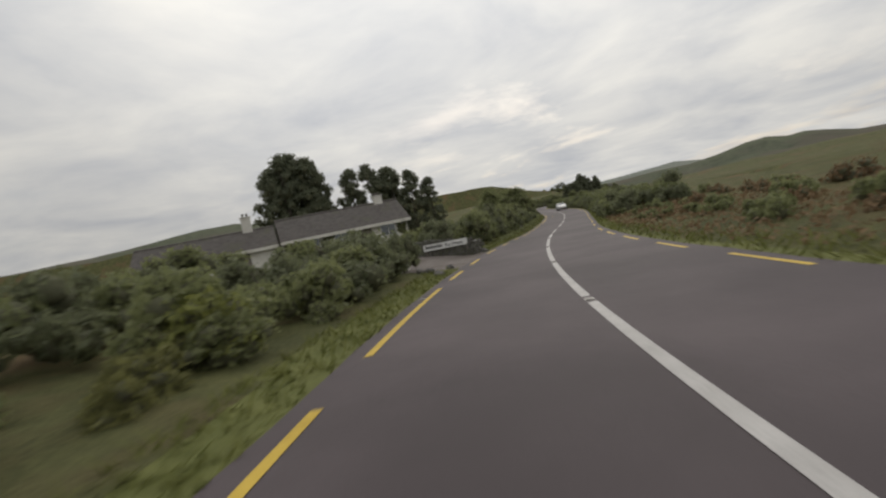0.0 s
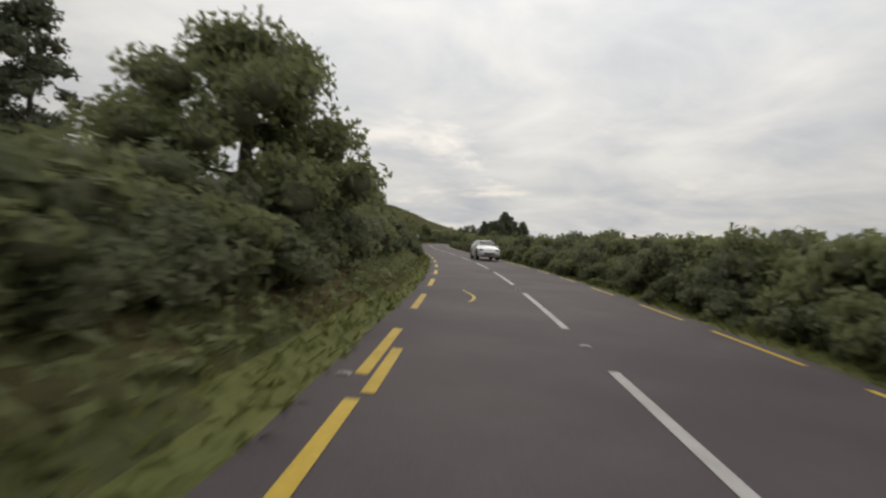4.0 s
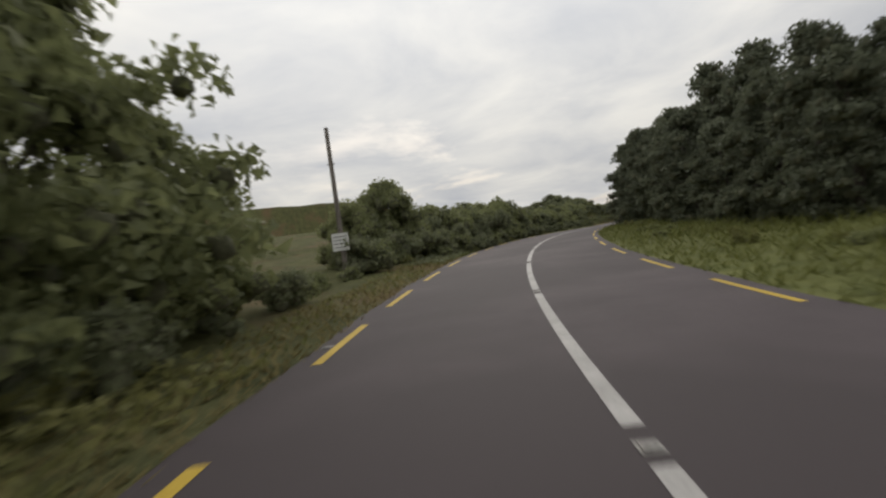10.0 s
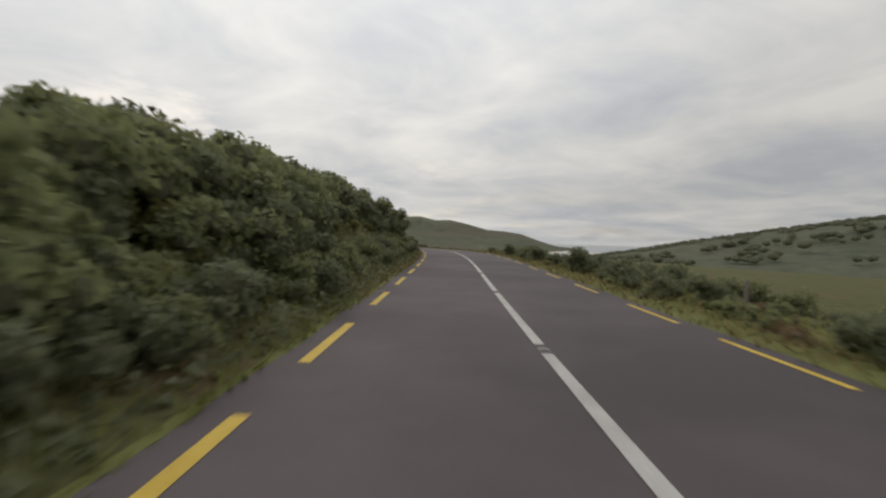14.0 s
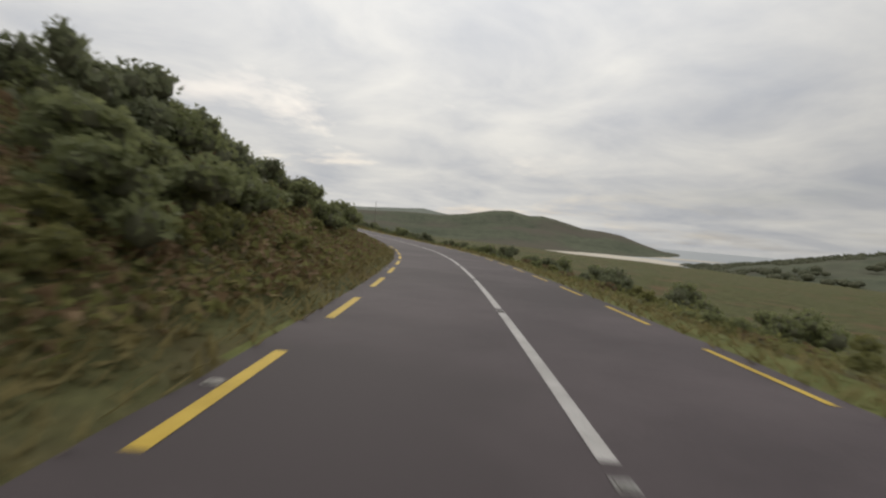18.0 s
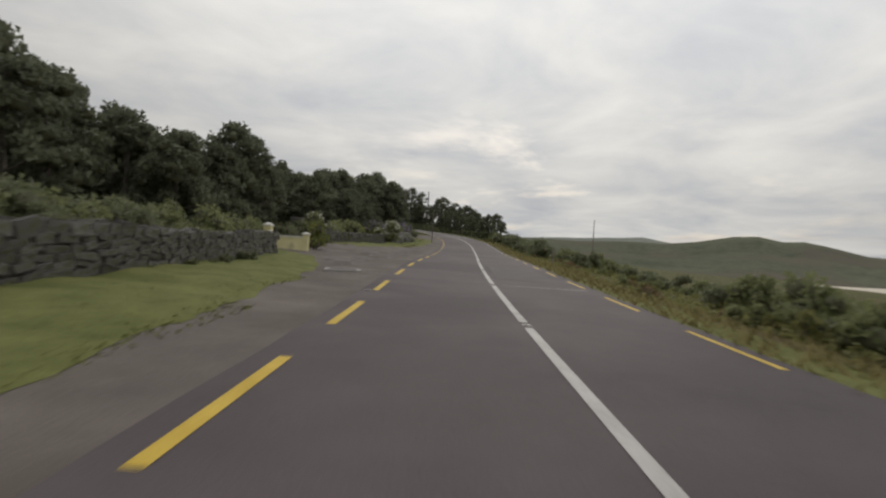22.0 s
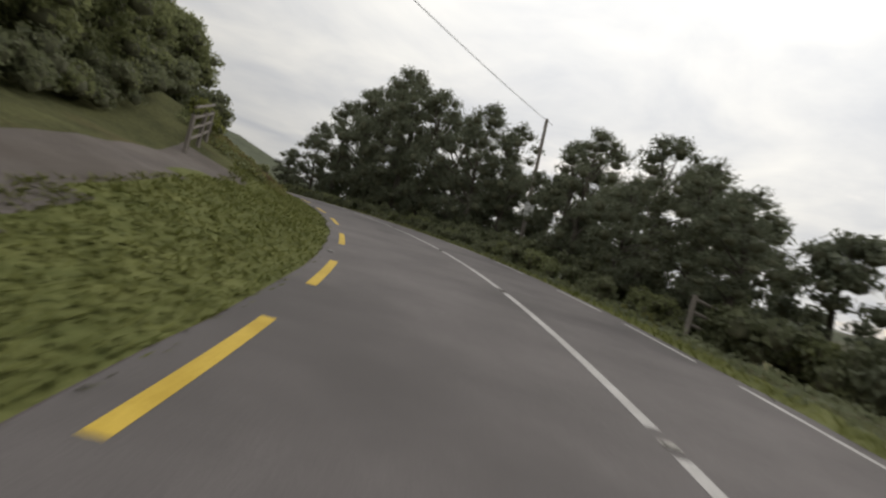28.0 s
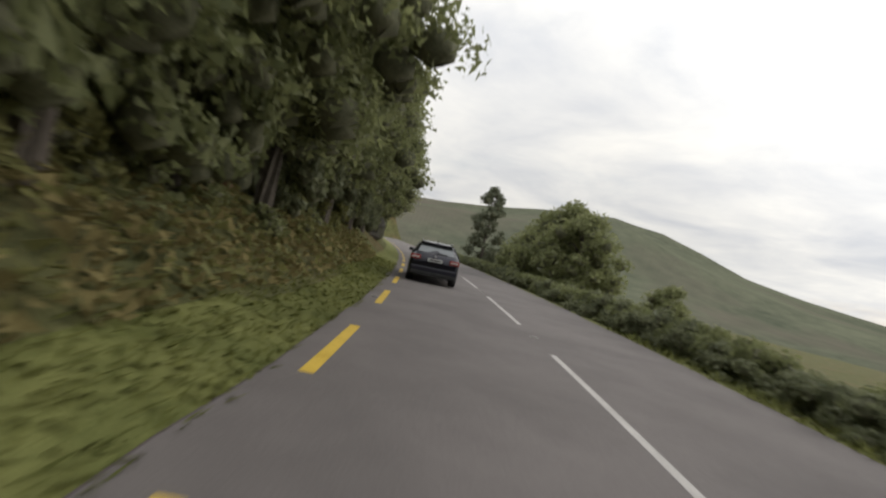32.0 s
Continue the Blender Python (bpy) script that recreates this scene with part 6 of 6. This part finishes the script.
def boulder(s, off, sx, sy, sz, seed, sink=0.3):
    g = random.Random(seed)
    bm = bmesh.new()
    bmesh.ops.create_icosphere(bm, subdivisions=3, radius=1)
    for v in bm.verts:
        n = noise.noise(v.co * 1.3 + Vector((seed * 3.1, 0, 0))) * 0.35 + noise.noise(v.co * 4 + Vector((0, seed, 0))) * 0.1
        c = v.co * (1 + n)
        v.co = Vector((c.x * sx, c.y * sy, c.z * sz))
    me = bpy.data.meshes.new("boulder")
    bm.to_mesh(me)
    bm.free()
    me.materials.append(ROCK)
    ob = new("boulder", me)
    p = at(s, off, sz * (0.5 - sink))
    ob.matrix_world = pose(p.x, p.y, p.z, 0, 0, g.uniform(0, 360))
    tagged(ob, "weathered grey boulder in the grassy bank", "rock", "bank boulders")


for i, (s, o, x, y, z) in enumerate(((450.5, -10.3, 2.2, 1.3, 1.5), (453.5, -9.8, 1.9, 1.2, 1.35), (456.2, -9.3, 1.6, 1.0, 1.0), (448.2, -10.9, 1.3, 0.9, 1.1), (389.5, -7.0, 0.5, 0.4, 0.3), (31.6, -4.0, 0.35, 0.25, 0.2), (23.0, -4.3, 0.22, 0.18, 0.14), (20.4, -4.25, 0.3, 0.2, 0.16), (22.0, -5.4, 0.2, 0.16, 0.17), (22.15, -5.05, 0.24, 0.16, 0.15),
                                     (57.5, -4.5, 0.2, 0.14, 0.12), (58.6, -4.45, 0.16, 0.12, 0.1), (59.6, -4.55, 0.22, 0.16, 0.14), (60.8, -4.5, 0.15, 0.12, 0.1), (62.0, -4.5, 0.2, 0.14, 0.12), (310, -8.6, 1.6, 1.0, 1.5), (314, -9.8, 1.8, 1.2, 1.8), (305, -7.8, 1.2, 0.8, 1.1), (318, -10.4, 1.5, 1.0, 1.4), (586, -6.5, 1.4, 1.2, 1.2))):
    boulder(s, o, x, y, z, i)


# ---- fences and gate
def rail_fence(s0, s1, off, label, rails=3, tall=1.1, steps=3, end=None):
    end = off if end is None else end
    p0 = at(s0, off)
    ob = thing("fence", Matrix.Translation(p0), label, "fence")
    ss = np.linspace(s0, s1, steps + 1)
    ps = [at(s, off + (end - off) * i / steps) - p0 for i, s in enumerate(ss)]
    for q in ps:
        part("post", box(q.x - 0.06, q.y - 0.06, q.z - 0.3, q.x + 0.06, q.y + 0.06, q.z + tall, 0.012), TIMBER, ob)
    for a, b in zip(ps, ps[1:]):
        for k in range(rails):
            z = tall * (0.35 + 0.28 * k)
            part("rail", rod([a + Vector((0, 0, z)), b + Vector((0, 0, z))], 0.05, 6), TIMBER, ob)


rail_fence(496.6, 498.3, 6.0, "weathered brown wooden rail fence beside the road", 3, 1.3, 2, 10.6)
rail_fence(503, 508, -9.3, "metal field gate and fence above the grass", 4, 1.3, 2)


# ---- cars
def car(m, paint, label, group=""):
    """An estate car; x to the right, y ahead, its tail at y = 0."""
    ob = thing("car", m, label, "car", group)
    L, W = 4.5, 0.9
    # side outline: y, sill, shoulder and roof heights, half widths low and high
    rows_ = [(0.00, 0.42, 0.78, 0.80, 0.78, 0.70), (0.06, 0.32, 0.95, 0.98, 0.85, 0.74), (0.22, 0.26, 1.02, 1.08, 0.89, 0.74), (0.62, 0.22, 1.03, 1.40, 0.90, 0.62), (0.80, 0.22, 1.02, 1.455, 0.905, 0.60),
             (1.7, 0.20, 0.99, 1.50, 0.905, 0.60), (2.4, 0.20, 0.97, 1.47, 0.905, 0.60), (3.0, 0.20, 0.96, 1.12, 0.90, 0.68), (3.35, 0.20, 0.95, 0.99, 0.89, 0.74), (4.2, 0.26, 0.84, 0.87, 0.84, 0.70), (4.5, 0.36, 0.62, 0.66, 0.66, 0.55)]
    bm = bmesh.new()
    rings = []
    for y, lo, sh, top, w0, w1 in rows_:
        r = [(-w0 * 0.94, lo), (-w0, lo + 0.14), (-w0, (lo + sh) / 2), (-w0 * 0.985, sh - 0.06), (-w0 * 0.95, sh), (-w1 - (0.0 if top > sh + 0.1 else 0.06), top - 0.05), (-w1 * 0.9, top), (0, top + 0.015)]
        r = r + [(-x, z) for x, z in r[-2::-1]]
        rings.append([bm.verts.new((x, y, z)) for x, z in r])
    n = len(rings[0])
    for r0, r1 in zip(rings, rings[1:]):
        for j in range(n - 1):
            bm.faces.new((r0[j], r0[j + 1], r1[j + 1], r1[j]))
        bm.faces.new((r0[n - 1], r0[0], r1[0], r1[n - 1]))
    bm.faces.new(rings[0])
    bm.faces.new(rings[-1][::-1])
    bmesh.ops.recalc_face_normals(bm, faces=bm.faces)
    for f in bm.faces:
        f.smooth = True
    part("body", bm, paint, ob)

    def slab(name, corners, mat, parent, lift, label_=""):
        b2 = bmesh.new()
        c = [Vector(q) for q in corners]
        nrm = (c[1] - c[0]).cross(c[3] - c[0]).normalized() * lift
        lo = [b2.verts.new(q) for q in c]
        hi = [b2.verts.new(q + nrm) for q in c]
        b2.faces.new(lo[::-1])
        b2.faces.new(hi)
        for i in range(4):
            b2.faces.new((lo[i], lo[(i + 1) % 4], hi[(i + 1) % 4], hi[i]))
        bmesh.ops.bevel(b2, geom=b2.edges[:], offset=abs(lift) * 0.3, segments=1, affect="EDGES")
        return part(name, b2, mat, parent, label_)

    slab("rear_window", [(-0.66, 0.23, 1.07), (0.66, 0.23, 1.07), (0.56, 0.60, 1.385), (-0.56, 0.60, 1.385)], GLASSY, ob, 0.02, "tinted rear window reflecting the sky")
    part("wiper", rod([(0.0, 0.21, 1.10), (0.42, 0.22, 1.11)], 0.012, 5), TRIM, ob)
    part("spoiler", box(-0.58, 0.48, 1.40, 0.58, 0.82, 1.45, 0.015), paint, ob)
    for sd in (-1, 1):
        slab("side_window", [(sd * 0.885, 0.75, 1.04), (sd * 0.885, 2.9, 1.0), (sd * 0.63, 2.45, 1.42), (sd * 0.645, 0.9, 1.41)][:: sd], GLASSY, ob, 0.015)
        lamp = part("tail_lamp", box(sd * 0.52 if sd > 0 else -0.87, -0.02, 0.80, 0.87 if sd > 0 else -0.52, 0.14, 0.96, 0.03), LAMP, ob, "red tail lamp")
        part("lens_strip", box(sd * 0.56 if sd > 0 else -0.83, -0.028, 0.86, 0.83 if sd > 0 else -0.56, -0.02, 0.90), PLATE, lamp)
        part("reflector", box(sd * 0.55 - 0.16, -0.05, 0.42, sd * 0.55 + 0.16, -0.03, 0.47), LAMP, ob)
        mir = part("door_mirror", box(sd * 0.93 - 0.09, 2.55, 0.98, sd * 0.93 + 0.09, 2.68, 1.12, 0.03), paint, ob)
        part("roof_rail", rod([(sd * 0.56, 0.9, 1.50), (sd * 0.58, 1.6, 1.535), (sd * 0.56, 2.3, 1.51)], 0.018, 6), METAL, ob)
        slab("head_lamp", [(sd * 0.42, 4.46, 0.62), (sd * 0.74, 4.36, 0.66), (sd * 0.76, 4.22, 0.80), (sd * 0.46, 4.34, 0.79)][:: -sd], GLASSY, ob, 0.05, "clear head lamp")
        for y in (0.85, 3.55):
            wh = part("wheel", rod([(sd * 0.68, y, 0.33), (sd * 0.90, y, 0.33)], 0.19, 16), ALLOY, ob, "alloy wheel")
            ty = bmesh.new()
            prof = [(0.66, 0.21), (0.66, 0.31), (0.69, 0.335), (0.88, 0.335), (0.91, 0.31), (0.91, 0.21)]
            rr = [[ty.verts.new((sd * px, y + pr * math.cos(2 * math.pi * k / 24), 0.335 + pr * math.sin(2 * math.pi * k / 24))) for px, pr in prof] for k in range(24)]
            for k in range(24):
                for q in range(5):
                    ty.faces.new((rr[k][q], rr[k][q + 1], rr[(k + 1) % 24][q + 1], rr[(k + 1) % 24][q]))
            part("tyre", ty, RUBBER, wh)
            part("wheel_arch", rod([(sd * 0.885, y + 0.40 * math.cos(a), 0.34 + 0.40 * math.sin(a)) for a in np.linspace(0.0, math.pi, 12)], 0.035, 6), TRIM, ob)
    part("rear_bumper", box(-0.84, -0.07, 0.30, 0.84, 0.14, 0.60, 0.05), paint, ob)
    part("bumper_trim", box(-0.80, -0.085, 0.28, 0.80, 0.10, 0.42, 0.03), TRIM, ob, "black plastic lower bumper")
    pl = part("number_plate", box(-0.26, -0.015, 0.79, 0.26, 0.01, 0.90, 0.004), PLATE, ob, "white number plate with a plain bar")
    part("bar", box(-0.20, -0.02, 0.82, 0.20, -0.014, 0.87), TRIM, pl)
    part("badge", rod([(0, -0.005, 0.985), (0, 0.06, 0.985)], 0.05, 14), ALLOY, ob)
    part("exhaust", rod([(0.5, -0.06, 0.27), (0.5, 0.2, 0.27)], 0.035, 8), METAL, ob)
    part("aerial", rod([(0, 0.9, 1.49), (0, 0.82, 1.58)], [0.02, 0.008], 6), TRIM, ob)
    slab("windscreen", [(0.62, 3.02, 1.12), (-0.62, 3.02, 1.12), (-0.54, 2.46, 1.445), (0.54, 2.46, 1.445)], GLASSY, ob, 0.03)
    part("grille", box(-0.42, 4.44, 0.40, 0.42, 4.53, 0.54, 0.02), TRIM, ob, "black front grille")
    return ob


def on_road(s, off, turn=0.0):
    x, y = flat(s, off)
    return pose(float(x), float(y), float(np.interp(s, SG, RZ)) + 0.015, 0, 0, heading(s) + turn)


car(on_road(563.0, -2.05, 0), CARPAINT, "dark blue-black estate car on the road ahead")
car(on_road(114.0, 1.55, 180), WHITECAR, "white car coming along the opposite lane")

# the first of each kind of plant has served as a pattern only
for ob in spare:
    for o in (*ob.children_recursive, ob):
        bpy.data.objects.remove(o)
